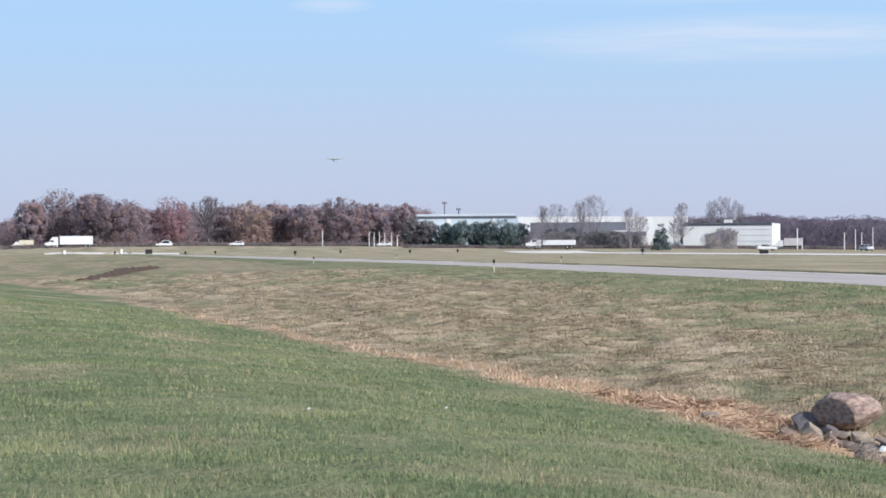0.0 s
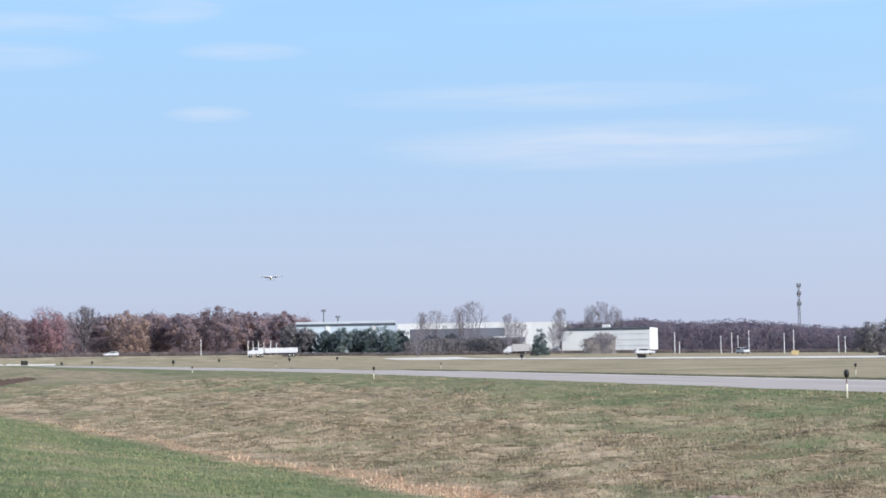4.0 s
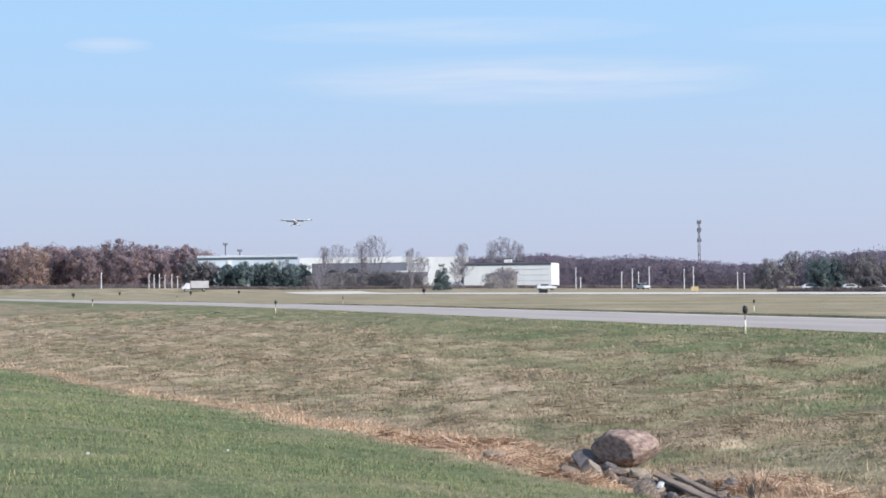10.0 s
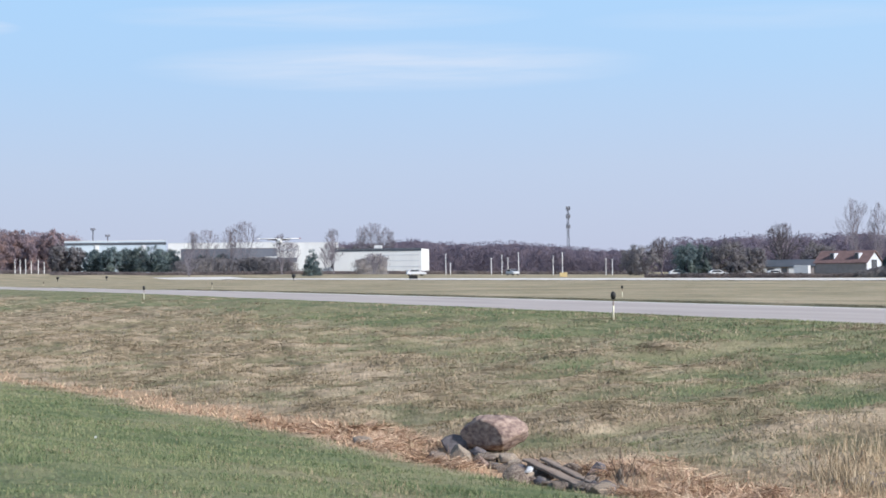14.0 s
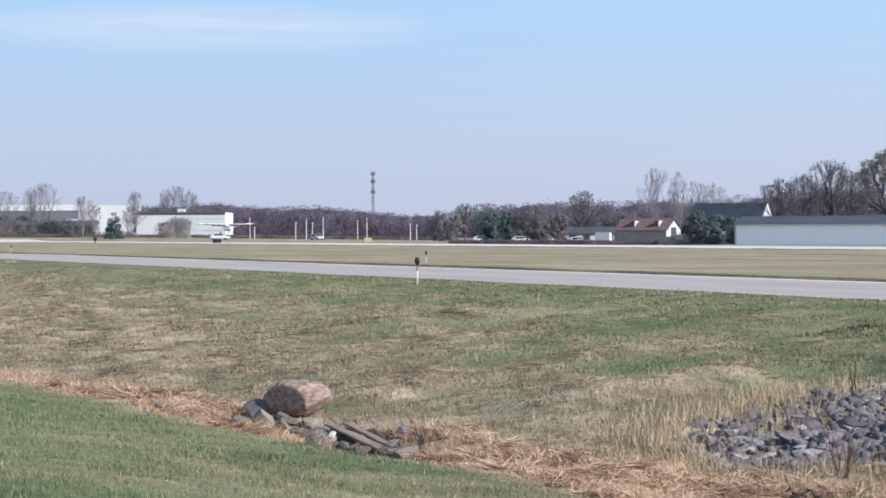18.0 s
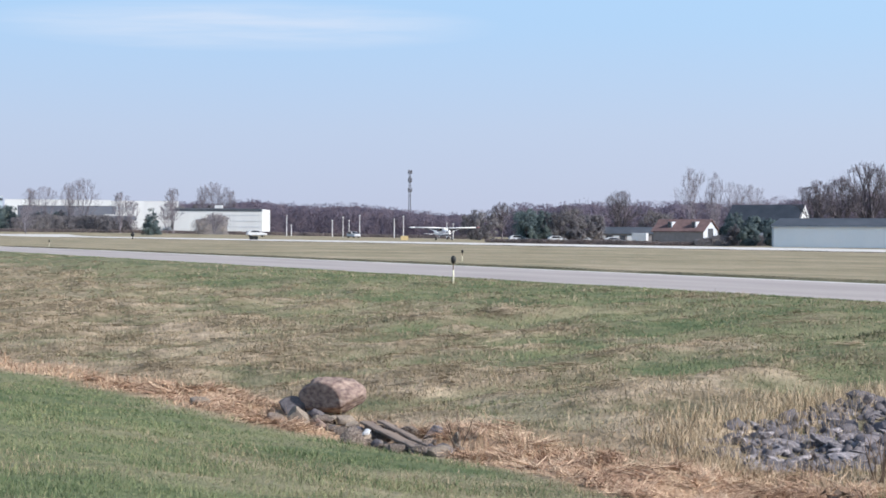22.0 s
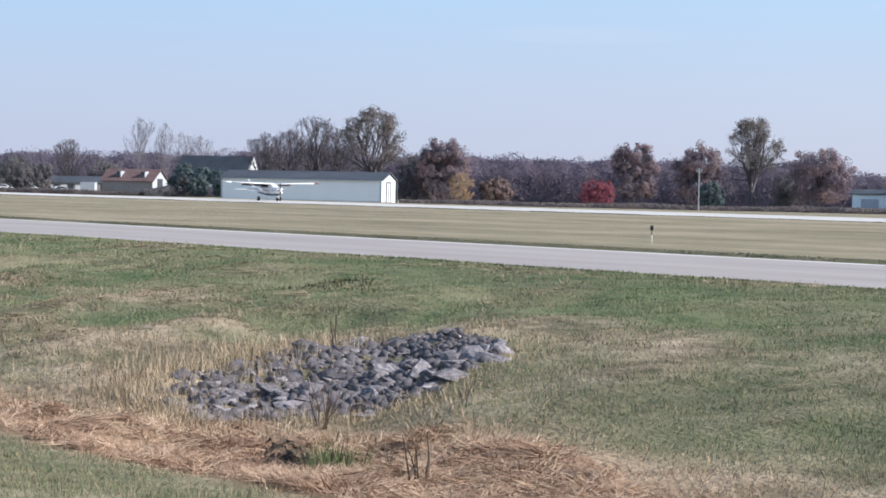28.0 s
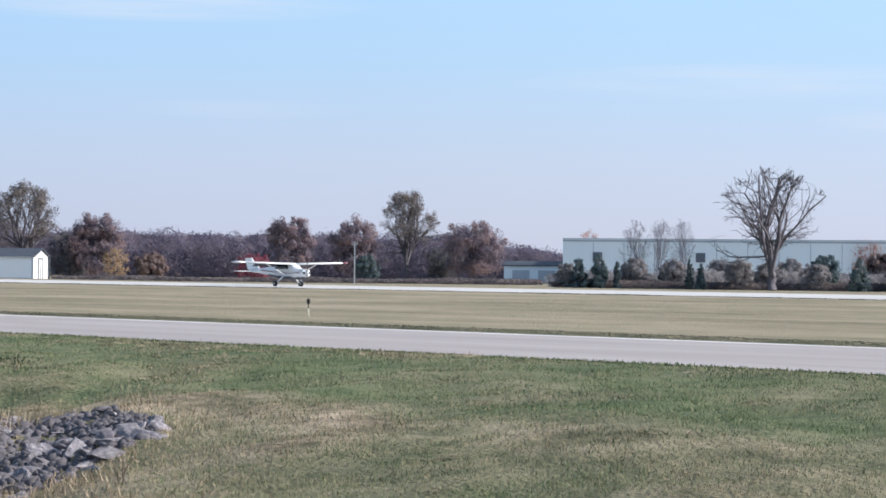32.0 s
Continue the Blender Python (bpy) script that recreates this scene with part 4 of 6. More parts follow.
def depot():
    ob, w, hh = block("depot", "long pale blue depot wall with dark vents", "building", 51.2, 330, 61.5, 330, 40, 7.4, DEPOT_WALL, WHITE_METAL)
    for k in (0.082, 0.361):
        boxed("vent", (w * k, w * k + 1.5, -0.15, -0.004, 4.1, 5.6), SLATE_WALL, ob)
    boxed("fascia", (0, w, -0.1, -0.004, hh - 0.4, hh - 0.1), GREY_METAL, ob)
    for k in range(1, 12):
        boxed("wall_seam", (w * k / 12 - 0.05, w * k / 12 + 0.05, -0.05, -0.004, 0.4, hh - 0.5), GREY_METAL, ob)


depot()


def farm():
    ob, w, e, g = gable("cottage", "low cottage with dark roof and white front", "house", 27.1, 480, 28.62, 480, 8, 2.4, 3.8, BRICK, DARK_ROOF)
    for k in range(4):
        boxed("white_door", (0.6 + k * 3.2, 1.9 + k * 3.2, -0.09, -0.004, 0.4, 2.4), WHITE_METAL, ob)
    for k in range(3):
        boxed("window", (2.2 + k * 3.2, 3.4 + k * 3.2, -0.06, -0.004, 1.2, 2.3), GLASS_DARK, ob)
    ob, w, e, g = gable("farmhouse", "grey house with weathered red roof and dormers", "house", 28.66, 452, 30.05, 447, 8, 3.1, 5.5, BRICK, RED_ROOF, end_wall=GREY_METAL)
    for k in (0.30, 0.78):
        d = boxed("dormer", (w * k - 0.5, w * k + 0.5, 0.9, 3.0, e + 0.6, g - 0.4), GREY_METAL, ob, label="white-sided dormer with dark window")
        boxed("pane", (w * k - 0.46, w * k + 0.3, 0.84, 0.895, e + 0.65, g - 0.45), GLASS_DARK, d)
    boxed("skylight", (w * 0.52, w * 0.52 + 0.9, 1.2, 1.9, e + 0.45, e + 0.75), WHITE_METAL, ob)
    boxed("gable_window", (w + 0.004, w + 0.06, 2.6, 5.4, 0.9, 4.0), GLASS_DARK, ob)
    ob, w, e, g = gable("barn", "dark barn with steep roof and white gable peak", "barn", 30.6, 424, 32.5, 416, 9, 3.4, 8.3, BRICK, DARK_ROOF)
    bm = bmesh.new()
    loft(bm, [[(w + k, 2.0, g - 3.9), (w + k, 7.0, g - 3.9), (w + k, 4.5, g + 0.1)] for k in (0.21, 0.5)])
    part("white_gable", bm, WHITE_METAL, ob)


farm()


def cell_tower():
    x, y = spot(21.83, 1400)
    z = float(ground_z(x, y))
    ob = tagged(empty("cell_tower", (x, y, z)), "tall grey lattice cell tower above the woods", "tower")
    h = 43.8 - z
    for k in range(3):
        a = 2.094 * k
        c, s = math.cos(a), math.sin(a)
        rod("leg", (1.2 * c, 1.2 * s, 0), (0.6 * c, 0.6 * s, h), 0.2, TOWER_GREY, ob, 0.2, 6)
    for i in range(14):
        t0, t1 = i / 14, (i + 1) / 14
        for k in range(3):
            a, b = 2.094 * k, 2.094 * (k + 1)
            ra, rb = 1.2 - 0.6 * t0, 1.2 - 0.6 * t1
            rod("brace", (ra * math.cos(a), ra * math.sin(a), h * t0), (rb * math.cos(b), rb * math.sin(b), h * t1), 0.09, TOWER_GREY, ob, seg=5)
    for lv in (0.985, 0.86, 0.70):
        for k in range(6):
            a = 1.047 * k
            boxed("antenna", (1.2 * math.cos(a) - 0.22, 1.2 * math.cos(a) + 0.22, 1.2 * math.sin(a) - 0.22, 1.2 * math.sin(a) + 0.22, h * lv - 1.4, h * lv + 1.2), TOWER_GREY, ob)


cell_tower()


# ---- the landing plane ----
PLANE_WHITE = material("white aircraft paint", [(0.74, 0.74, 0.74), (0.80, 0.80, 0.79)], rough=0.25, scale=1, fine=20, bump=0.02, spec=0.5)
PLANE_RED = material("red aircraft paint", [(0.20, 0.06, 0.08), (0.26, 0.085, 0.10)], rough=0.3, scale=1, fine=20, bump=0.02, spec=0.5)
# dark grey stands in for the shade under wing, flaps and belly
UNDER_SHADE = material("dark grey underside shade", [(0.07, 0.07, 0.085), (0.12, 0.12, 0.14)], rough=0.6, scale=1, fine=12, bump=0.05)
RUBBER = material("black rubber", [(0.015, 0.015, 0.015), (0.03, 0.03, 0.03)], rough=0.9, scale=8, fine=40, bump=0.2)


def ring(x, cy, cz, ry, rz, n=14, p=2.6):
    out = []
    for k in range(n):
        a = 2 * math.pi * k / n
        c, s = math.cos(a), math.sin(a)
        out.append((x, cy + ry * math.copysign(abs(c) ** (2 / p), c), cz + rz * math.copysign(abs(s) ** (2 / p), s)))
    return out


def foil(chord, thick, x_le, n=9):
    up = [(x_le - chord * (1 - math.cos(math.pi * k / n)) / 2, thick * math.sin(math.pi * (k / n) ** 0.6)) for k in range(n + 1)]
    low = [(x, -0.25 * z) for x, z in up[-2:0:-1]]
    return up + low


def light_plane():
    ob = tagged(empty("light_plane"), "white high-wing light aeroplane with thin maroon stripe", "airplane")
    bm = bmesh.new()
    loft(bm, [ring(2.25, 0, 1.15, 0.34, 0.32), ring(1.9, 0, 1.12, 0.46, 0.44), ring(1.2, 0, 1.13, 0.52, 0.54), ring(0.75, 0, 1.34, 0.55, 0.74),
              ring(0.0, 0, 1.36, 0.55, 0.75), ring(-0.9, 0, 1.35, 0.52, 0.67), ring(-2.0, 0, 1.32, 0.36, 0.44), ring(-3.6, 0, 1.34, 0.20, 0.24), ring(-5.2, 0, 1.38, 0.08, 0.14)])
    part("fuselage", bm, PLANE_WHITE, ob, smooth=True)
    for s in (1, -1):
        bm = bmesh.new()
        secs = []
        for y, ch, xl in ((0.0, 1.6, 0.95), (2.6, 1.6, 0.95), (4.75, 1.22, 0.80)):
            secs.append([(x, s * y, 1.93 + 0.028 * y + z) for x, z in foil(ch, 0.13, xl)])
        loft(bm, secs)
        part("wing", bm, PLANE_WHITE, ob, smooth=True)
        bm = bmesh.new()
        secs = []
        for y, ch, xl in ((0.5, 1.5, 0.90), (2.6, 1.5, 0.90), (4.7, 1.14, 0.76)):
            zl = 1.93 + 0.028 * y
            secs.append([(xl, s * y, zl - 0.03), (xl - ch, s * y, zl - 0.02), (xl - ch, s * y, zl - 0.03), (xl - ch * 0.4, s * y, zl - 0.05), (xl, s * y, zl - 0.044)])
        loft(bm, secs)
        part("wing_underside", bm, UNDER_SHADE, ob, "wing underside with shade in its dark grey")
        bm = bmesh.new()
        secs = []
        for y, ch, xl, zz in ((4.752, 1.22, 0.80, 1), (5.3, 1.12, 0.76, 1), (5.48, 0.8, 0.6, 0.35)):
            secs.append([(x, s * y, 1.93 + 0.028 * y + z * zz) for x, z in foil(ch, 0.13, xl)])
        loft(bm, secs)
        part("wing_tip", bm, PLANE_RED if s > 0 else PLANE_WHITE, ob, smooth=True)
        # flap added for a dark band below the wing, shade in its colour
        bm = bmesh.new()
        loft(bm, [[(-0.62, s * y, 1.90 + 0.028 * y), (-1.12, s * y, 1.67 + 0.028 * y), (-1.13, s * y, 1.69 + 0.028 * y), (-0.60, s * y, 1.97 + 0.028 * y)] for y in (0.6, 2.75)])
        part("flap", bm, UNDER_SHADE, ob, "lowered landing flap coloured as shaded")
        rod("strut", (0.35, s * 0.52, 0.95), (0.35, s * 2.65, 2.06), 0.05, PLANE_WHITE, ob, seg=6)
        bm = bmesh.new()
        loft(bm, [[(x, s * y, 1.28 + z) for x, z in foil(c, 0.05, xl)] for y, c, xl in ((0.05, 1.1, -4.3), (1.7, 0.75, -4.5))])
        part("tailplane", bm, PLANE_WHITE, ob)
        bm = bmesh.new()
        loft(bm, [[(0.0, s * 0.45, 0.86), (-0.25, s * 0.45, 0.86), (-0.25, s * 0.45, 0.92), (0.0, s * 0.45, 0.92)], [(-0.05, s * 1.16, 0.24), (-0.2, s * 1.16, 0.24), (-0.2, s * 1.16, 0.29), (-0.05, s * 1.16, 0.29)]])
        part("gear_leg", bm, PLANE_WHITE, ob)
        wh = rod("wheel", (-0.12, s * 1.16, 0.21), (-0.12, s * 1.32, 0.21), 0.21, RUBBER, ob, seg=18)
        rod("hub", (-0.12, s * 1.15, 0.21), (-0.12, s * 1.335, 0.21), 0.09, STEEL, wh, seg=12)
        bm = bmesh.new()
        loft(bm, [[(x, s * (0.558 + k), z) for x, z in ((0.62, 1.52), (0.45, 1.92), (-0.75, 1.92), (-1.15, 1.55))] for k in (-0.05, 0.006)])
        part("side_window", bm, GLASS_DARK, ob)
        bm = bmesh.new()
        loft(bm, [[(x, s * (w + k), z) for x, w, z in ((2.0, 0.42, 1.10), (0.6, 0.555, 1.14), (-1.0, 0.51, 1.18), (-3.4, 0.21, 1.36), (-3.4, 0.21, 1.44), (-1.0, 0.52, 1.30), (0.6, 0.56, 1.27), (2.0, 0.44, 1.24))] for k in (-0.03, 0.012)])
        part("stripe", bm, PLANE_RED, ob, "thin maroon side stripe")
    bm = bmesh.new()
    loft(bm, [ring(2.2, 0, 1.0, 0.30, 0.22), ring(1.8, 0, 0.88, 0.42, 0.25), ring(0.7, 0, 0.84, 0.48, 0.27), ring(-0.9, 0, 0.90, 0.44, 0.25), ring(-2.4, 0, 1.08, 0.26, 0.2)])
    part("belly", bm, UNDER_SHADE, ob, "belly and lower cowling, shade in the dark grey", smooth=True)
    bm = bmesh.new()
    loft(bm, [ring(1.95, 0, 1.16, 0.475, 0.41), ring(2.2, 0, 1.17, 0.40, 0.35), ring(2.275, 0, 1.18, 0.32, 0.28)])
    part("nose_bowl", bm, PLANE_WHITE, ob, "white engine nose bowl", smooth=True)
    bm = bmesh.new()
    loft(bm, [[(0.98, y, 1.62) for y in (-0.42, 0.42)] + [(0.52, y, 2.0) for y in (0.44, -0.44)], [(1.04, y, 1.62) for y in (-0.42, 0.42)] + [(0.58, y, 2.03) for y in (0.44, -0.44)]])
    part("windscreen", bm, GLASS_DARK, ob)
    bm = bmesh.new()
    loft(bm, [[(-3.7, k, 1.45), (-5.05, k, 1.45), (-5.55, k, 2.5), (-5.0, k, 2.5)] for k in (-0.05, 0.05)])
    part("fin", bm, PLANE_WHITE, ob)
    bm = bmesh.new()
    loft(bm, [[(-5.06, k, 1.45), (-5.45, k, 1.45), (-5.85, k, 2.48), (-5.56, k, 2.48)] for k in (-0.04, 0.04)])
    part("rudder", bm, PLANE_WHITE, ob)
    rod("nose_leg", (1.55, 0, 0.85), (1.62, 0, 0.18), 0.05, STEEL, ob)
    wh = rod("wheel", (1.62, -0.07, 0.18), (1.62, 0.07, 0.18), 0.18, RUBBER, ob, seg=18)
    rod("hub", (1.62, -0.085, 0.18), (1.62, 0.085, 0.18), 0.07, STEEL, wh, seg=12)
    bm = bmesh.new()
    loft(bm, [ring(2.26, 0, 1.2, 0.16, 0.16, p=2), ring(2.42, 0, 1.2, 0.12, 0.12, p=2), ring(2.55, 0, 1.2, 0.03, 0.03, p=2)])
    part("spinner", bm, PLANE_WHITE, ob, smooth=True)
    bm = bmesh.new()
    for s in (1, -1):
        loft(bm, [[(2.36 + u, v, 1.2 + s * z) for u, v in ((0.02, -0.06 * c), (-0.02, 0.06 * c), (-0.035, 0.06 * c), (0.005, -0.06 * c))] for z, c in ((0.1, 1), (0.5, 1.1), (0.93, 0.6))])
    part("propeller", bm, BLACK, ob)
    for s in (-0.25, 0.25):
        bm = bmesh.new()
        loft(bm, [ring(2.26, s, 1.2, 0.11, 0.1, p=3), ring(2.29, s, 1.2, 0.11, 0.1, p=3)])
        part("air_intake", bm, BLACK, ob)
    rod("antenna", (-1.2, 0, 2.0), (-1.35, 0, 2.4), 0.012, BLACK, ob, seg=5)
    # a low stance on its wheels
    for piece in ob.children_recursive:
        if not piece.name.startswith(("wheel", "hub")):
            piece.data.transform(Matrix.Diagonal((1, 1, 0.88, 1)))
    return ob


the_plane = light_plane()


# ---- traffic on the far road, poles and signs ----
TRAFFIC_WHITE = material("white vehicle paint", [(0.50, 0.51, 0.54), (0.57, 0.58, 0.60)], rough=0.35, scale=1, fine=15, bump=0.02, spec=0.5)
TRAFFIC_CREAM = material("cream vehicle paint", [(0.45, 0.42, 0.32), (0.52, 0.49, 0.38)], rough=0.4, scale=1, fine=15, bump=0.02)
TRAFFIC_PALE = material("dull grey-white box", [(0.36, 0.35, 0.36), (0.43, 0.42, 0.42)], rough=0.5, scale=1, fine=15, bump=0.02)
SIGN_YELLOW = material("yellow sign paint", [(0.48, 0.36, 0.17), (0.56, 0.44, 0.24)], rough=0.6, scale=2, fine=20, bump=0.05)
POLE_WHITE = material("white pole paint", [(0.62, 0.62, 0.63), (0.72, 0.72, 0.72)], rough=0.5, scale=2, fine=20, bump=0.05)


def wheels(ob, xs, half, r):
    for x in xs:
        for s in (-1, 1):
            w = rod("wheel", (x, s * half, r), (x, s * (half - 0.25), r), r, RUBBER, ob, seg=14)
            rod("rim", (x, s * (half + 0.01), r), (x, s * (half - 0.26), r), r * 0.5, STEEL, w, seg=10)


def semi_truck(label, trailer=TRAFFIC_WHITE, length=13.6, low=1.0):
    ob = tagged(empty("semi_truck"), label, "truck", "vehicles on the far road")
    boxed("trailer", (-length, 0.0, -1.28, 1.28, 1.15, 1.15 + 2.85 * low), trailer, ob, 0.04)
    boxed("trailer_door", (-length - 0.05, -length - 0.004, -1.15, 1.15, 1.25, 1.25 + 2.65 * low), GREY_METAL, ob)
    boxed("chassis", (-length + 0.5, 3.6, -0.5, 0.5, 0.85, 1.14), BLACK, ob)
    bm = bmesh.new()
    prof = [(0.5, 0.9), (4.9, 0.9), (4.95, 1.7), (3.7, 2.0), (3.2, 2.75), (2.4, 2.75 + 0.85 * (low > 0.9)), (0.5, 2.75 + low * (low > 0.9))]
    loft(bm, [[(x, y, z) for x, z in prof] for y in (-1.15, 1.15)])
    part("cab", bm, TRAFFIC_WHITE, ob)
    bm = bmesh.new()
    loft(bm, [[(3.72, y, 2.03), (3.24, y, 2.72), (3.30, y, 2.74), (3.78, y, 2.05)] for y in (-1.0, 1.0)])
    part("windscreen", bm, GLASS_DARK, ob)
    for s in (-1, 1):
        boxed("side_window", (2.0, 3.1, s * 1.155 - 0.02, s * 1.155 + 0.02, 2.0, 2.65), GLASS_DARK, ob)
    wheels(ob, (-length + 1.2, -length + 2.4, 0.9, 2.1, 4.2), 1.2, 0.5)
    return ob


def box_truck(label, mat):
    ob = tagged(empty("box_truck"), label, "truck", "vehicles on the far road")
    boxed("box_body", (-5.0, 0.0, -1.2, 1.2, 0.95, 3.0), mat, ob, 0.04)
    boxed("chassis", (-4.8, 2.2, -0.5, 0.5, 0.6, 0.94), BLACK, ob)
    bm = bmesh.new()
    loft(bm, [[(x, y, z) for x, z in [(0.15, 0.7), (2.4, 0.7), (2.5, 1.4), (1.9, 1.6), (1.3, 2.4), (0.15, 2.45)]] for y in (-1.05, 1.05)])
    part("cab", bm, TRAFFIC_WHITE, ob)
    bm = bmesh.new()
    loft(bm, [[(1.93, y, 1.63), (1.34, y, 2.36), (1.40, y, 2.38), (1.99, y, 1.65)] for y in (-0.9, 0.9)])
    part("windscreen", bm, GLASS_DARK, ob)
    wheels(ob, (-3.6, 1.4), 1.1, 0.45)
    return ob


def car(label, mat, h=1.5, length=4.6):
    ob = tagged(empty("car"), label, "car", "vehicles on the far road")
    L = length
    bm = bmesh.new()
    prof = [(0, 0.35), (L, 0.35), (L + 0.05, 0.75), (L * 0.74, 0.98), (L * 0.56, h), (L * 0.2, h), (0.05, 1.0)]
    loft(bm, [[(x - L / 2, y, z) for x, z in prof] for y in (-0.85, 0.85)])
    bmesh.ops.bevel(bm, geom=list(bm.edges), offset=0.07, segments=2, affect="EDGES")
    part("body", bm, mat, ob)
    for s in (-1, 1):
        bm = bmesh.new()
        loft(bm, [[(x - L / 2, s * 0.85 + k, z) for x, z in [(L * 0.14, 1.0), (L * 0.68, 1.0), (L * 0.54, h - 0.1), (L * 0.22, h - 0.1)]] for k in (-0.012, 0.012)])
        part("side_glass", bm, GLASS_DARK, ob)
    bm = bmesh.new()
    loft(bm, [[(L * 0.75 - L / 2, y, 1.0), (L * 0.58 - L / 2, y, h - 0.06), (L * 0.60 - L / 2, y, h - 0.04), (L * 0.77 - L / 2, y, 1.02)] for y in (-0.7, 0.7)])
    part("windscreen", bm, GLASS_DARK, ob)
    wheels(ob, (-L * 0.31, L * 0.31), 0.84, 0.33)
    return ob


# thing, road distance, heading at the start, degrees a second
TRAFFIC = [
    (semi_truck("white semi truck with long box trailer", length=11.0), 700, -2.18, -0.559),
    (box_truck("cream yellow box truck on the road", TRAFFIC_CREAM), 740, -3.28, -0.198),
    (car("white sport utility car on the road", TRAFFIC_WHITE, 1.9, 5.2), 640, 0.68, -0.792),
    (car("white saloon car on the road", TRAFFIC_WHITE, 1.5, 4.8), 645, 2.70, -0.935),
    (car("white saloon car on the road", TRAFFIC_WHITE, 1.5, 4.8), 650, 6.83, -1.052),
    (semi_truck("white semi truck with low pale trailer", length=9.3, low=0.5), 584, 11.30, -1.105),
    (box_truck("dull grey-white box truck on the road", TRAFFIC_PALE), 575, 18.0, -1.044),
]


def road_pose(heading, r):
    x, y = spot(heading, r)
    h = radians(heading)
    return pose(x, y, float(ground_z(x, y)) + 0.06, 0, 0, math.degrees(math.atan2(-math.cos(h), -math.sin(h))))


def poles():
    for hd, r, top in ((6.41, 640, 4.2), (6.55, 640, 4.2), (6.70, 640, 4.4), (6.85, 640, 4.0), (7.04, 640, 4.2), (7.2, 640, 3.6), (7.43, 640, 6.3), (5.1, 640, 4.8), (18.37, 560, 5.6), (18.5, 560, 3.0), (19.65, 560, 4.5), (19.95, 560, 5.4),
                       (20.12, 560, 4.6), (20.42, 560, 6.0), (21.39, 560, 5.2), (21.65, 560, 6.0), (22.87, 560, 4.4), (23.05, 560, 4.2)):
        x, y = spot(hd, r)
        ob = tagged(empty("light_pole", (x, y, float(ground_z(x, y)) - 0.1)), "slim white light pole behind the runway", "pole", "white poles behind the runway")
        rod("pole", (0, 0, 0), (0, 0, top), 0.12, POLE_WHITE, ob, 0.09, 8)
        boxed("lamp_head", (-0.35, 0.35, -0.16, 0.16, top, top + 0.18), POLE_WHITE, ob, 0.03)
    for hd, r, top, arms in ((45.34, 300, 6.4, 2),):
        x, y = spot(hd, r)
        ob = tagged(empty("utility_pole", (x, y, float(ground_z(x, y)) - 0.2), -hd), "grey utility pole with short crossarms", "pole", "utility poles")
        rod("pole", (0, 0, 0), (0, 0, top), 0.10, STEEL, ob, 0.075, 8)
        for k in range(arms):
            z = top - 0.5 - 1.9 * k
            boxed("crossarm", (-0.05, 0.05, -0.45, 0.45, z, z + 0.10), STEEL, ob)
            for yy in (-0.4, 0.4):
                rod("insulator", (0, yy, z + 0.14), (0, yy, z + 0.38), 0.06, GREY_METAL, ob, 0.04, 6)
    for hd, r, top in ((8.54, 664, 16.5), (8.94, 664, 14.4)):
        x, y = spot(hd, r)
        z = float(ground_z(x, y))
        ob = tagged(empty("roof_mast", (x, y, z)), "grey mast with small platform above the hall", "mast", "masts over the factory")
        rod("pole", (0, 0, 0), (0, 0, top - z), 0.25, TOWER_GREY, ob, 0.2, 8)
        boxed("platform", (-0.7, 0.7, -0.7, 0.7, top - z - 0.7, top - z), TOWER_GREY, ob, 0.05)
    for hd, r, w, h, mat, words in ((21.68, 330, 1.2, 0.9, SIGN_YELLOW, "low yellow runway sign board"), (17.45, 330, 1.4, 0.8, BLACK, "low black runway sign board"), (0.26, 597, 2.0, 1.5, BLACK, "low black runway sign board"),
                                    (-2.05, 601, 0.6, 1.3, POLE_WHITE, "small white post sign"), (-0.49, 601, 0.6, 1.6, POLE_WHITE, "small white post sign")):
        x, y = spot(hd, r)
        ob = tagged(empty("sign_board", (x, y, float(ground_z(x, y))), 90 - hd), words, "sign", "runway signs")
        boxed("panel", (-w / 2, w / 2, -0.1, 0.1, 0.2, h), mat, ob, 0.03)
        for s in (-1, 1):
            rod("leg", (s * w * 0.35, 0, -0.1), (s * w * 0.35, 0, 0.2), 0.05, STEEL, ob, seg=6)
    # small lights along the runway edge
    for hd, r in ((-0.68, 585), (1.27, 570), (2.1, 560), (4.33, 415), (5.6, 540), (7.56, 490), (8.9, 520), (14.09, 345)):
        x, y = spot(hd, r)
        z = float(ground_z(x, y))
        ob = tagged(empty("runway_light", (x, y, z)), "small dark runway edge light on a stem", "light", "runway edge lights")
        rod("stem", (0, 0, 0), (0, 0, 0.5), 0.07, BLACK, ob, seg=6)
        bm = bmesh.new()
        loft(bm, [[(c * math.cos(a), c * math.sin(a), z2) for a in [0.785 * i for i in range(8)]] for z2, c in ((0.45, 0.14), (0.6, 0.3), (0.95, 0.32), (1.1, 0.15))])
        part("head", bm, BLACK, ob, smooth=True)


poles()


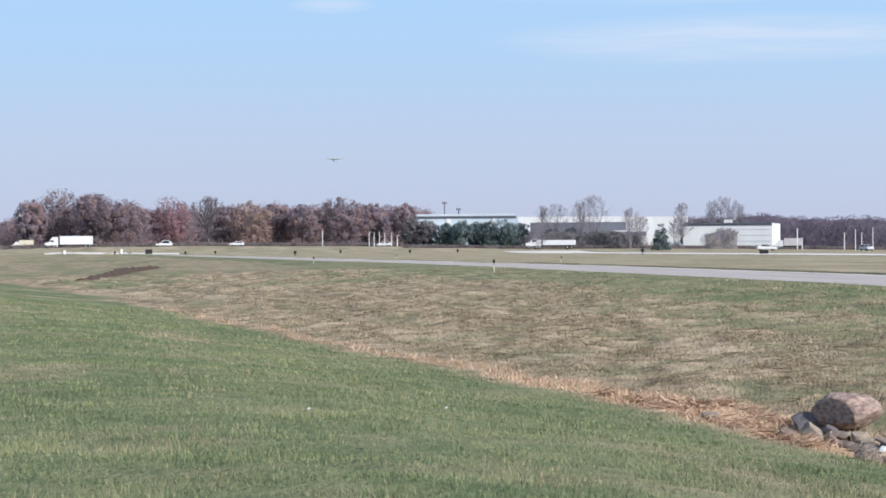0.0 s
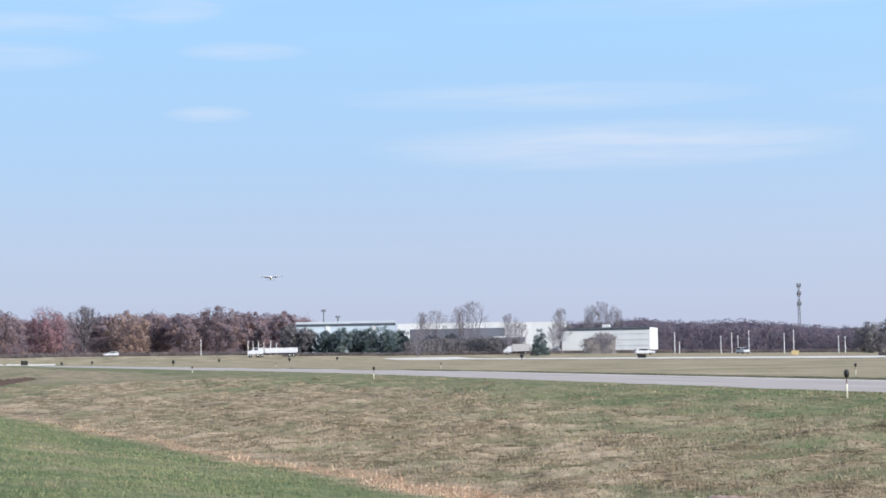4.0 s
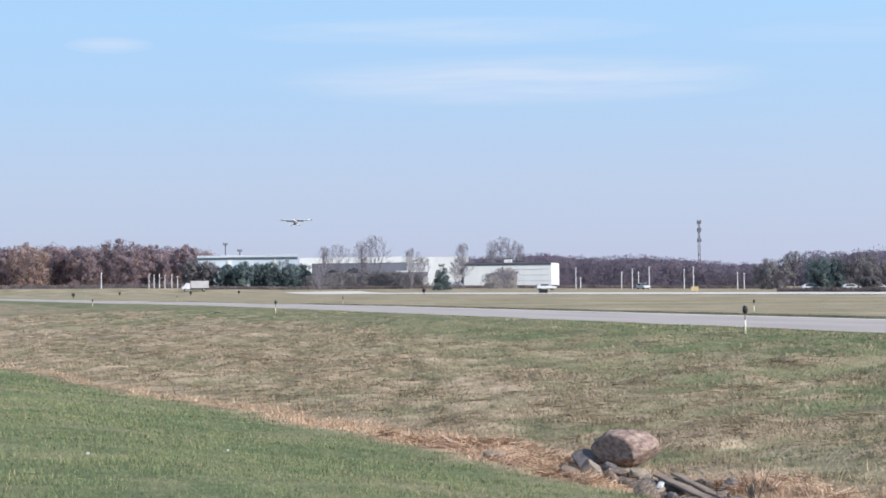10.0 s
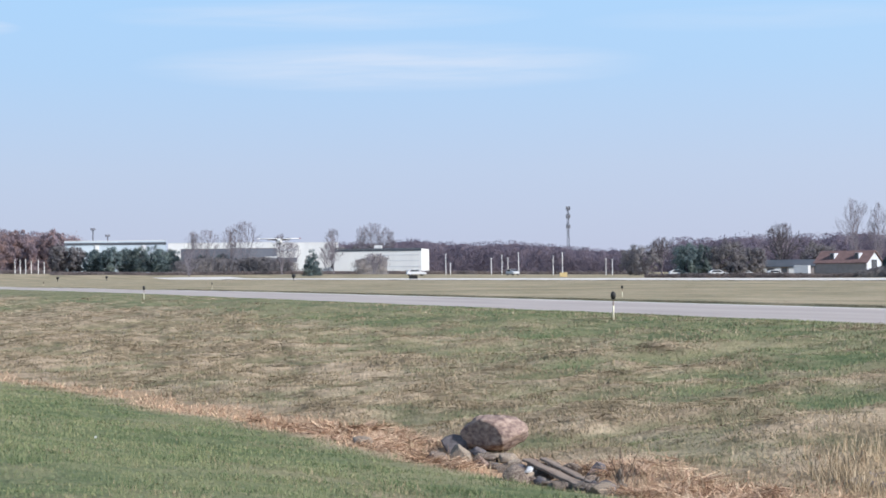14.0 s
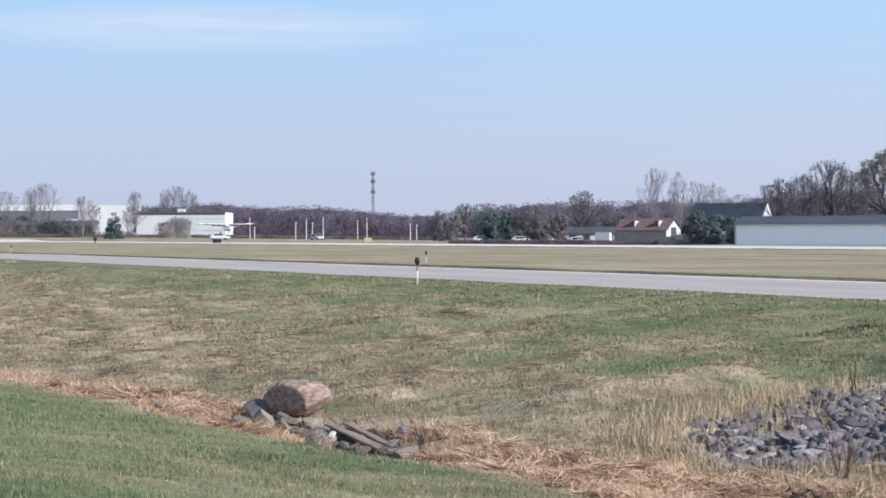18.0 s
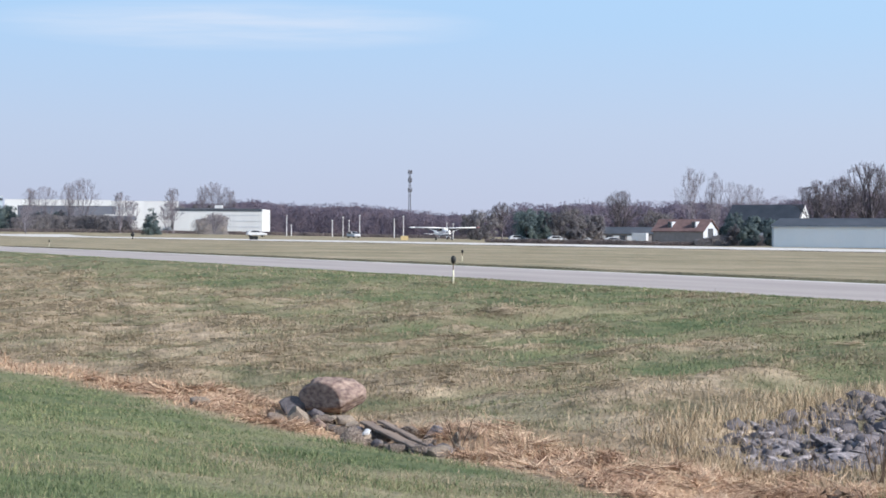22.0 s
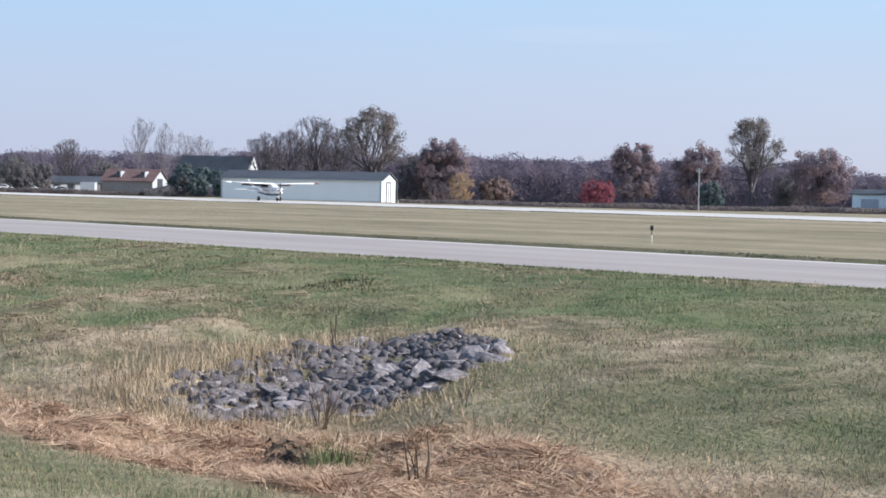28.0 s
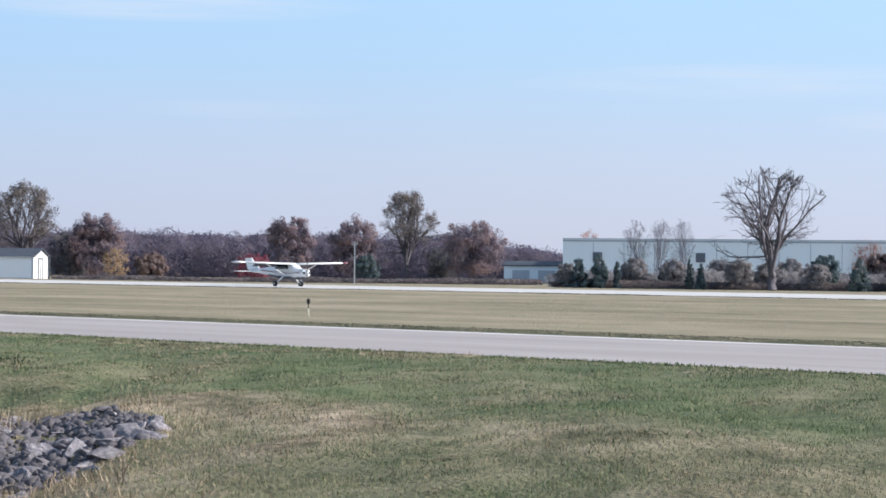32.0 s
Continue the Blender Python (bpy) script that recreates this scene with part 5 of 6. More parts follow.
def parked():
    for hd, r, words in ((17.53, 470, "parked white car by the warehouse"), (30.75, 412, "parked white car before the barn"), (27.6, 440, "parked white car by the cottage"), (20.25, 500, "parked white car by the far poles"), (26.0, 455, "parked white car by the farm trees"), (26.75, 452, "parked white car by the farm trees"),
                         (24.9, 470, "parked white car by the farm trees")):
        ob = car(words, TRAFFIC_WHITE, 1.5)
        x, y = spot(hd, r)
        ob.matrix_basis = pose(x, y, float(ground_z(x, y)), 0, 0, (25 if "poles" in words else 100) - hd)
        tagged(ob, group="parked cars")
    for hd, r, w in ((31.6, 408, 4.2), (28.3, 442, 3.2)):
        x, y = spot(hd, r)
        ob = tagged(empty("trailer", (x, y, float(ground_z(x, y))), 75 - hd), "white box trailer parked on the farm", "trailer", "parked trailers")
        boxed("trailer_box", (-w / 2, w / 2, -1.0, 1.0, 0.55, 2.5), TRAFFIC_WHITE, ob, 0.05)
        boxed("tow_bar", (w / 2, w / 2 + 1.1, -0.08, 0.08, 0.45, 0.6), BLACK, ob)
        wheels(ob, (-0.4, 0.4), 1.08, 0.34)
    ob, w, e, g = gable("shed", "low white shed with dark roof behind the trees", "shed", 49.55, 352, 51.3, 350, 8, 3.0, 3.7, DEPOT_WALL, DARK_ROOF)
    for k in range(2):
        boxed("shed_door", (1.5 + k * 4.5, 4.5 + k * 4.5, -0.07, -0.004, 0.4, 2.6), GREY_METAL, ob)


parked()


def dark_bird():
    ob = tagged(empty("bird"), "dark bird gliding high over the far road", "bird")
    feather = material("dark feathers", [(0.05, 0.05, 0.055), (0.09, 0.085, 0.09)], rough=0.8, scale=8, fine=60, bump=0.1)
    bm = bmesh.new()
    loft(bm, [ring(0.20, 0, 0.01, 0.012, 0.012, 10, 2), ring(0.14, 0, 0.01, 0.035, 0.035, 10, 2), ring(0.02, 0, 0, 0.06, 0.055, 10, 2), ring(-0.14, 0, 0, 0.03, 0.025, 10, 2)])
    part("body", bm, feather, ob, smooth=True)
    for s in (1, -1):
        bm = bmesh.new()
        loft(bm, [[(x + c, s * y, z + h) for c, h in ((0.0, 0.0), (-0.04, 0.012), (-w, 0.0), (-0.04, -0.006))] for x, y, z, w in ((0.08, 0.03, 0.02, 0.16), (0.10, 0.2, 0.07, 0.15), (0.02, 0.42, 0.05, 0.06))])
        part("wing", bm, feather, ob)
    bm = bmesh.new()
    loft(bm, [[(-0.12, -0.02, k), (-0.12, 0.02, k), (-0.26, 0.05, k), (-0.26, -0.05, k)] for k in (-0.004, 0.006)])
    part("tail", bm, feather, ob)
    return ob


the_bird = dark_bird()


def bird_pose(t):
    hd = 4.58 - 1.34 * t
    x, y = spot(hd, 200)
    h = radians(hd)
    return pose(x, y, 29.4, 0, 0, math.degrees(math.atan2(-math.cos(h), -math.sin(h))))


# ---- stones, stakes, straw and grass near the ditch ----
GRANITE = material("red-brown granite", [(0.16, 0.11, 0.10), (0.30, 0.218, 0.19), (0.45, 0.35, 0.29)], rough=0.85, scale=6.0, fine=40, bump=0.9, dist=0.02)
FIELDSTONE = material("grey fieldstone", [(0.105, 0.096, 0.107), (0.21, 0.194, 0.207), (0.38, 0.35, 0.355)], rough=0.9, scale=5, fine=40, bump=0.5, dist=0.01, tint=0.25)
TAN_STONE = material("tan sandstone", [(0.16, 0.13, 0.105), (0.32, 0.27, 0.22)], rough=0.9, scale=9, fine=40, bump=0.5, dist=0.01, tint=0.15)
PILE_STONE = material("warm grey fieldstone", [(0.115, 0.088, 0.074), (0.215, 0.172, 0.145), (0.39, 0.325, 0.275)], rough=0.9, scale=9, fine=40, bump=0.9, dist=0.02, tint=0.2)
DARK_STONE = material("dark purplish stone", [(0.09, 0.083, 0.093), (0.175, 0.16, 0.172)], rough=0.85, scale=5, fine=40, bump=0.5, dist=0.01, tint=0.2)
OLD_WOOD = material("weathered grey wood", [(0.17, 0.128, 0.105), (0.33, 0.265, 0.22)], rough=0.95, scale=4, fine=30, bump=0.6, dist=0.01, stretch=(0.2, 2, 2))
STAKE_PAINT = material("pale yellow stake paint", [(0.64, 0.60, 0.45), (0.74, 0.71, 0.58)], rough=0.7, scale=6, fine=40, bump=0.1)
DEAD_STEM = material("dead weed stems", [(0.12, 0.085, 0.065), (0.22, 0.16, 0.12)], rough=0.95, scale=6, fine=40, bump=0.2)


def stone_mesh(name, seed, cuts, sub, mat, flat=1.0, rough=0.06, chip=(0.42, 0.80)):
    """A stone of radius about one: a ball with chipped faces and uneven skin."""
    rng = np.random.default_rng(seed)
    bm = bmesh.new()
    bmesh.ops.create_icosphere(bm, subdivisions=sub, radius=1)
    co = np.array([v.co[:] for v in bm.verts])
    for _ in range(cuts):
        n = rng.normal(size=3)
        n /= np.linalg.norm(n)
        d = rng.uniform(*chip)
        over = np.maximum(co @ n - d, 0)
        co -= over[:, None] * n * 0.92
    for v, c in zip(bm.verts, co):
        k = 1 + rough * (noise.noise(Vector(c) * 2.2 + Vector((seed, 0, 0))) + 0.5 * noise.noise(Vector(c) * 5.0))
        v.co = Vector(c) * k
        v.co.z *= flat
    me = bpy.data.meshes.new(name)
    bm.to_mesh(me)
    bm.free()
    me.materials.append(mat)
    return me


def stone(label, x, y, w, h, mat, seed, turn=0.0, lift=0.0, cuts=6, deep=0.8, tilt=0.0, name="stone", group="stones of the rock pile", sub=3):
    me = stone_mesh(name, seed, cuts, sub, mat, chip=(0.32, 0.66) if cuts > 5 else (0.42, 0.80))
    lo = min(v.co.z for v in me.vertices)
    hi = max(v.co.z for v in me.vertices)
    half = max(abs(v.co.x) for v in me.vertices)
    ob = new(name, me)
    for p in me.polygons:
        p.use_smooth = cuts < 5
    sz = h / (hi - lo) * 1.12
    z = float(ground_z(x, y)) - lo * sz - 0.22 * h + lift
    ob.matrix_basis = pose(x, y, z, tilt, 0, turn) @ Matrix.Diagonal((w / 2 / half, w / 2 / half * deep, sz, 1))
    return tagged(ob, label, "stone", group)


def boulder():
    """The big stone on top: a flat broken face to one side, a rounded back and an undercut foot."""
    bm = bmesh.new()
    bmesh.ops.create_icosphere(bm, subdivisions=5, radius=1)
    cuts = [((0.1, 0.05, 1), 0.80), ((0.55, -0.80, -0.10), 0.66), ((-0.2, -0.75, 0.6), 0.94), ((0.5, 0.55, -0.66), 0.66), ((0.75, 0.25, 0.6), 0.92), ((0.3, -0.3, -0.9), 0.66), ((0, 0, -1), 0.7)]
    for v in bm.verts:
        c = v.co.copy()
        for n, d in cuts:
            n = Vector(n).normalized()
            over = c.dot(n) - d
            if over > 0:
                c -= n * over * 0.84
        v.co = c * (1 + 0.05 * noise.noise(c * 2.0) + 0.045 * noise.noise(c * 5.0) + 0.016 * noise.noise(c * 14.0))
    me = bpy.data.meshes.new("boulder")
    bm.to_mesh(me)
    bm.free()
    me.materials.append(GRANITE)
    for p in me.polygons:
        p.use_smooth = True
    ob = new("boulder", me)
    x, y = -24.52, 8.78
    ob.matrix_basis = pose(x, y, -0.61, 0, 0, 0) @ Matrix.Diagonal((0.40, 0.43, 0.285, 1))
    tagged(ob, "large rounded red-brown granite boulder on the pile", "boulder")


def rock_pile():
    boulder()
    stone("dark angular stone leaning against the boulder", -24.70, 8.34, 0.44, 0.34, DARK_STONE, 12, 40, -0.05, 8, 0.9)
    stone("rounded tan stone in front of the boulder", -23.95, 8.14, 0.34, 0.27, TAN_STONE, 13, 20, -0.02, 7, 0.9)
    stone("low flat grey stone at the pile's edge", -24.04, 7.88, 0.33, 0.15, PILE_STONE, 14, 80, 0.0, 6)
    stone("small brown stone under the boulder", -23.40, 8.2, 0.24, 0.15, GRANITE, 15, 10, 0.0, 6)
    stone("pale flat slab beside the boulder", -23.65, 8.60, 0.30, 0.12, TAN_STONE, 16, 60, 0.0, 7)
    stone("pale grey rounded stone in the ditch", -21.75, 8.06, 0.38, 0.22, PILE_STONE, 17, 75, 0.0, 5)
    stone("grey stone with a pale broken face", -22.3, 8.3, 0.26, 0.15, PILE_STONE, 30, 15, 0.0, 6)
    stone("small white stone among grey ones", -22.0, 8.28, 0.17, 0.06, WHITE_METAL, 18, 0, 0.12, 7)
    stone("grey stone half in the grass", -20.49, 8.05, 0.23, 0.11, PILE_STONE, 19, 40, 0.0, 6)
    stone("grey stone behind the old beam", -21.94, 8.8, 0.26, 0.19, PILE_STONE, 20, 30, 0.0, 8)
    stone("grey angular stone behind the old beam", -21.6, 8.95, 0.26, 0.18, DARK_STONE, 21, 75, 0.0, 8)
    stone("upright pointed tan stone in the straw", -20.39, 8.72, 0.15, 0.22, TAN_STONE, 22, 20, 0.0, 9, 0.7)
    stone("tan stone in flattened straw", -19.9, 8.34, 0.31, 0.13, TAN_STONE, 23, 65, 0.0, 5)
    stone("tan stone among dry stalks", -20.3, 8.5, 0.22, 0.11, TAN_STONE, 24, 15, 0.0, 6)
    stone("flat grey stone at the beam's foot", -20.9, 8.2, 0.25, 0.10, PILE_STONE, 25, 85, 0.0, 7)
    stone("brown stone beside the beam", -22.9, 8.7, 0.24, 0.12, GRANITE, 26, 35, 0.0, 7)
    stone("grey rubble stone beside the beam", -22.4, 8.75, 0.22, 0.14, PILE_STONE, 27, 55, 0.0, 8)
    stone("small dark stone by the beam", -21.2, 8.5, 0.17, 0.10, DARK_STONE, 28, 25, 0.0, 8)
    stone("half-buried tan stone on the ditch bank", -26.5, 7.55, 0.4, 0.12, TAN_STONE, 29, 25, 0.0, 4)
    rng = random.Random(8)
    for k in range(95):
        t = rng.random()
        x, y = -24.2 + 4.2 * t + rng.gauss(0, 0.12), 8.42 + 0.05 * t + rng.gauss(0, 0.17) * (1.1 - 0.5 * t)
        w = rng.uniform(0.10, 0.25)
        stone("small broken stone of the rock pile", x, y, w, w * rng.uniform(0.3, 0.55), rng.choice([PILE_STONE, PILE_STONE, PILE_STONE, TAN_STONE, DARK_STONE]), 300 + k, rng.uniform(0, 180), rng.uniform(-0.02, 0.03), 9, 0.8, rng.uniform(-12, 12), sub=2)
    for a, b, wide, words in (((-22.95, 8.62, 0.09), (-20.35, 8.36, 0.02), 0.13, "weathered grey plank lying down across the stones"), ((-22.80, 8.77, 0.09), (-20.3, 8.50, 0.02), 0.09, "narrow weathered plank beside the wider one")):
        za, zb = float(ground_z(a[0], a[1])) + a[2], float(ground_z(b[0], b[1])) + b[2]
        p, q = Vector((a[0], a[1], za)), Vector((b[0], b[1], zb))
        side = Vector((0, 0, 1)).cross(q - p).normalized() * wide / 2
        bm = bmesh.new()
        secs = []
        for k in range(9):
            c = p.lerp(q, k / 8) + Vector((0, 0, 0.005 * math.sin(2.3 * k)))
            s2 = side * (1 + 0.08 * math.sin(5.1 * k))
            up = Vector((0, 0, 0.03))
            secs.append([c - s2, c - s2 + up * 0.8, c - s2 * 0.7 + up, c + s2 * 0.7 + up * 1.05, c + s2 + up * 0.8, c + s2])
        loft(bm, secs)
        tagged(part("plank", bm, OLD_WOOD), words, "wooden plank")
    for x, y in ((-20.9, 1.71), (-23.7, 3.56)):
        stone("small white paper scrap on the lawn", x, y, 0.034, 0.026, WHITE_METAL, 77, 20, 0.03, 6, name="paper_scrap", group="scraps on the lawn", sub=2)


rock_pile()


STONE_BED = [(-18.9, 10.75), (-17.9, 10.85), (-17.4, 11.7), (-17.2, 12.5), (-17.2, 13.6), (-18.2, 15.2), (-19.2, 16.1), (-21.6, 16.9), (-22.8, 16.7), (-22.3, 15.7), (-21.6, 14.6), (-20.4, 12.7)]


def in_bed(x, y):
    """Whether places lie on the bed of stones."""
    hit = np.zeros(np.shape(x), bool)
    for (xa, ya), (xb, yb) in zip(STONE_BED, STONE_BED[1:] + STONE_BED[:1]):
        hit = hit ^ (((ya > y) != (yb > y)) & (x < (xb - xa) * (y - ya) / (yb - ya) + xa))
    return hit


def riprap():
    """Loose grey stones that line the gully."""
    rng = random.Random(5)
    base = tagged(empty("riprap"), "bed of loose angular grey riprap stones in the gully", "riprap", kind="structure")
    kinds = [stone_mesh("stone", 200 + k, 11, 2, m, rough=0.10, chip=(0.28, 0.60)) for k, m in enumerate([FIELDSTONE] * 10 + [DARK_STONE] * 6)]
    placed = []
    for tries in range(26000):
        if len(placed) >= 300:
            break
        x, y = rng.uniform(-24.2, -16.7), rng.uniform(10.5, 18.0)
        s = rng.choice([0.27, 0.22, 0.17, 0.14, 0.12]) * (1.0 if tries < 2500 else 0.8) * (0.72 if y > 15.3 else 1.0)
        if not in_bed(x, y) or any((x - u) ** 2 + (y - v) ** 2 < (0.43 * (s + q)) ** 2 for u, v, q in placed):
            continue
        placed.append((x, y, s))
        ob = new("stone", kinds[rng.randrange(len(kinds))])
        ob.parent = base
        z = float(ground_z(x, y)) - 0.03 + 0.02 * s + rng.uniform(-0.03, 0.03)
        ob.matrix_basis = pose(x, y, z, rng.uniform(-28, 28), rng.uniform(-28, 28), rng.uniform(0, 360)) @ Matrix.Diagonal((s * rng.uniform(1.2, 1.8), s * rng.uniform(0.9, 1.2), s * rng.uniform(0.4, 0.7), 1))
    # rubble too small to pick apart, dark to deepen the shade between the stones
    nr = np.random.default_rng(6)
    small = [stone_mesh("stone", 240 + k, 9, 1, DARK_STONE, rough=0.04, chip=(0.34, 0.62)) for k in range(6)]
    src = [np.array([v.co[:] for v in m.vertices]) for m in small]
    tri = np.array([p.vertices[:] for p in small[0].polygons])
    cos, fas, n = [], [], 0
    while n < 900:
        x, y = nr.uniform(-23.0, -17.0), nr.uniform(10.6, 17.1)
        if in_bed(x, y):
            c = src[n % 6] * nr.uniform(0.07, 0.14) * nr.uniform(0.6, 1.2, 3) + (x, y, float(ground_z(x, y)) + 0.01)
            fas.append(tri + len(c) * n)
            cos.append(c)
            n += 1
    rubble = soup("rubble", np.concatenate(cos), np.concatenate(fas), DARK_STONE, base)
    tagged(rubble, kind="stuff")
    return base


riprap()


def edge_marker(x, y, h=0.83, paint=STAKE_PAINT, girth=0.027):
    z = float(ground_z(x, y))
    ob = tagged(empty("edge_marker", (x, y, z - 0.02)), "thin pale yellow stake with black marker head", "marker", "taxiway edge markers")
    rod("stake", (0, 0, 0), (0, 0, h * 0.52), girth, paint, ob, seg=10)
    rod("stem", (0, 0, h * 0.52), (0, 0, h * 0.76), 0.018, DEAD_STEM, ob, seg=8)
    bm = bmesh.new()
    loft(bm, [ring_z(0, 0, h * (0.74 + 0.28 * k / 5), 0.094 * h * c) for k, c in enumerate((0.45, 0.85, 1.0, 1.0, 0.9, 0.5))])
    part("head", bm, BLACK, ob, "black marker head", smooth=True)
    return ob


def ring_z(cx, cy, z, r, n=12):
    return [(cx + r * math.cos(2 * math.pi * k / n), cy + r * math.sin(2 * math.pi * k / n), z) for k in range(n)]


for _x, _y, _h in ((-55.2, 23.5, 0.83), (-91.2, 39.3, 0.58), (-40.3, 39.0, 0.54), (-119.5, 20.9, 0.83), (-176.0, 36.8, 0.58), (-205.0, 17.4, 0.83), (-262.0, 33.0, 0.58)):
    edge_marker(_x, _y, _h, *((STAKE_PAINT, 0.02) if _h < 0.6 else ()))


# ---- grass ----
GRASS_BLADE = material("green grass blades", [(0.068, 0.105, 0.048), (0.15, 0.186, 0.095), (0.27, 0.275, 0.15)], share=0.38, rough=0.8, scale=0.7, fine=5, bump=0, by="island", spec=0.15)
DRY_BLADE = material("dry grass blades", [(0.15, 0.135, 0.082), (0.27, 0.223, 0.145), (0.40, 0.325, 0.22)], rough=0.85, scale=0.9, fine=5, bump=0, by="island", spec=0.15)
FIELD_BLADE = material("tan field grass", [(0.24, 0.21, 0.14), (0.33, 0.275, 0.20), (0.47, 0.39, 0.295)], rough=0.85, scale=0.5, fine=3, bump=0, spec=0.15)
SHADE_BLADE = material("coarse grass, dark as edge shade", [(0.03, 0.03, 0.022), (0.055, 0.05, 0.035), (0.10, 0.085, 0.06)], rough=0.85, scale=0.9, fine=5, bump=0, by="island", spec=0.1)
TUFT_BLADE = material("matted dry tufts", [(0.13, 0.108, 0.072), (0.265, 0.213, 0.147), (0.46, 0.38, 0.275)], rough=0.85, scale=1.1, fine=9, bump=0, spec=0.15)
STRAW_BLADE = material("orange-brown straw", [(0.21, 0.124, 0.083), (0.44, 0.29, 0.20), (0.68, 0.515, 0.37)], rough=0.85, scale=1.2, fine=5, bump=0, by="island", spec=0.2)


RANK_BLADE = material("rank dark green grass", [(0.03, 0.04, 0.024), (0.06, 0.072, 0.04), (0.11, 0.12, 0.07)], rough=0.85, scale=0.9, fine=5, bump=0, by="island", spec=0.1)
PALE_STALK = material("pale standing stalks", [(0.25, 0.188, 0.12), (0.385, 0.30, 0.2), (0.52, 0.42, 0.30)], rough=0.85, scale=1.2, fine=5, bump=0, by="island", spec=0.15)


def blades(rng, x, y, h, w, lean, flat=0.0, comb=0.0):
    """One triangle a blade, rooted on the ground."""
    n = len(x)
    z = ground_z(x, y) - 0.01
    a = rng.uniform(0, 2 * math.pi, n)
    b = rng.uniform(0, 2 * math.pi, n)
    if comb:
        b = np.where(rng.random(n) < comb, rng.normal(0.2, 0.35, n) + math.pi * (rng.random(n) < 0.3), b)
    ux, uy = np.cos(a) * w / 2, np.sin(a) * w / 2
    tilt = lean * rng.random(n) ** 0.7 + flat * (1 - rng.random(n) ** 3)
    tx, ty, tz = np.cos(b) * np.sin(tilt) * h, np.sin(b) * np.sin(tilt) * h, np.cos(tilt) * h
    root = np.stack([x, y, z], 1)
    co = np.stack([root + np.stack([ux, uy, 0 * ux], 1), root - np.stack([ux, uy, 0 * ux], 1), root + np.stack([tx, ty, tz], 1)], 1)
    return co.reshape(-1, 3)


def grass():
    rng = np.random.default_rng(77)
    n = 950000
    u = rng.random(n)
    r = (10.0 ** 0.35 + u * (80.0 ** 0.35 - 10.0 ** 0.35)) ** (1 / 0.35)
    hd = np.radians(rng.uniform(-5.5, 61.5, n))
    x, y = -r * np.cos(hd), r * np.sin(hd)
    keep = y < TAXI[0] - 0.05
    # no blades among the gully stones
    keep &= ~((x > -24.9) & (x < -20.2) & (y > 8.05) & (y < 8.85))
    keep &= ~in_bed(x, y)
    x, y, r = x[keep], y[keep], r[keep]
    lawn, straw, _ = zone_weights(x, y)
    pick = rng.random(len(x))
    tuft = 0.9 + 0.45 * lumps(x, y, 0.55, 9) + 0.35 * lumps(x, y, 0.2, 8)
    grow = np.clip(r / 22, 0.6, 3.2)
    is_straw = pick < straw
    is_lawn = ~is_straw & (rng.random(len(x)) < 0.10 + 0.86 * lawn)
    is_dry = ~is_straw & ~is_lawn
    for name, mask, mat, hh, ww, lean, words in (
            ("lawn_grass", is_lawn, GRASS_BLADE, 0.048, 0.009, 1.0, "short green lawn grass"),
            ("dry_grass", is_dry, DRY_BLADE, 0.055, 0.009, 1.5, "dry mown tan grass with tufts"),
            ("straw", is_straw, STRAW_BLADE, 0.12, 0.011, 0.5, "flattened orange-brown straw in the ditch")):
        xs, ys = x[mask], y[mask]
        h = hh * np.clip(tuft[mask], 0.35, 2.0) * rng.uniform(0.6, 1.5, mask.sum())
        co = blades(rng, xs, ys, h, ww * grow[mask] * rng.uniform(0.7, 1.4, mask.sum()), lean, 1.25 if name == "straw" else 0.0)
        ob = soup(name, co, np.arange(len(co)).reshape(-1, 3), mat)
        tagged(ob, words, "grass", kind="stuff")


grass()


def lying(rng, x, y, length, w, way, rise, lift):
    """Strands laid flat: a root low on the ground, a tip that ends a little higher or lower."""
    n = len(x)
    z = ground_z(x, y) + lift * rng.random(n)
    ux, uy = -np.sin(way) * w / 2, np.cos(way) * w / 2
    tip = np.stack([x + np.cos(way) * length, y + np.sin(way) * length, z + rise * rng.uniform(-0.3, 1.0, n)], 1)
    tip[:, 2] = np.maximum(tip[:, 2], ground_z(tip[:, 0], tip[:, 1]) + 0.004)
    root = np.stack([x, y, z], 1)
    side = np.stack([ux, uy, w * rng.normal(0, 0.22, n)], 1)
    return np.stack([root + side, root - side, tip], 1).reshape(-1, 3)


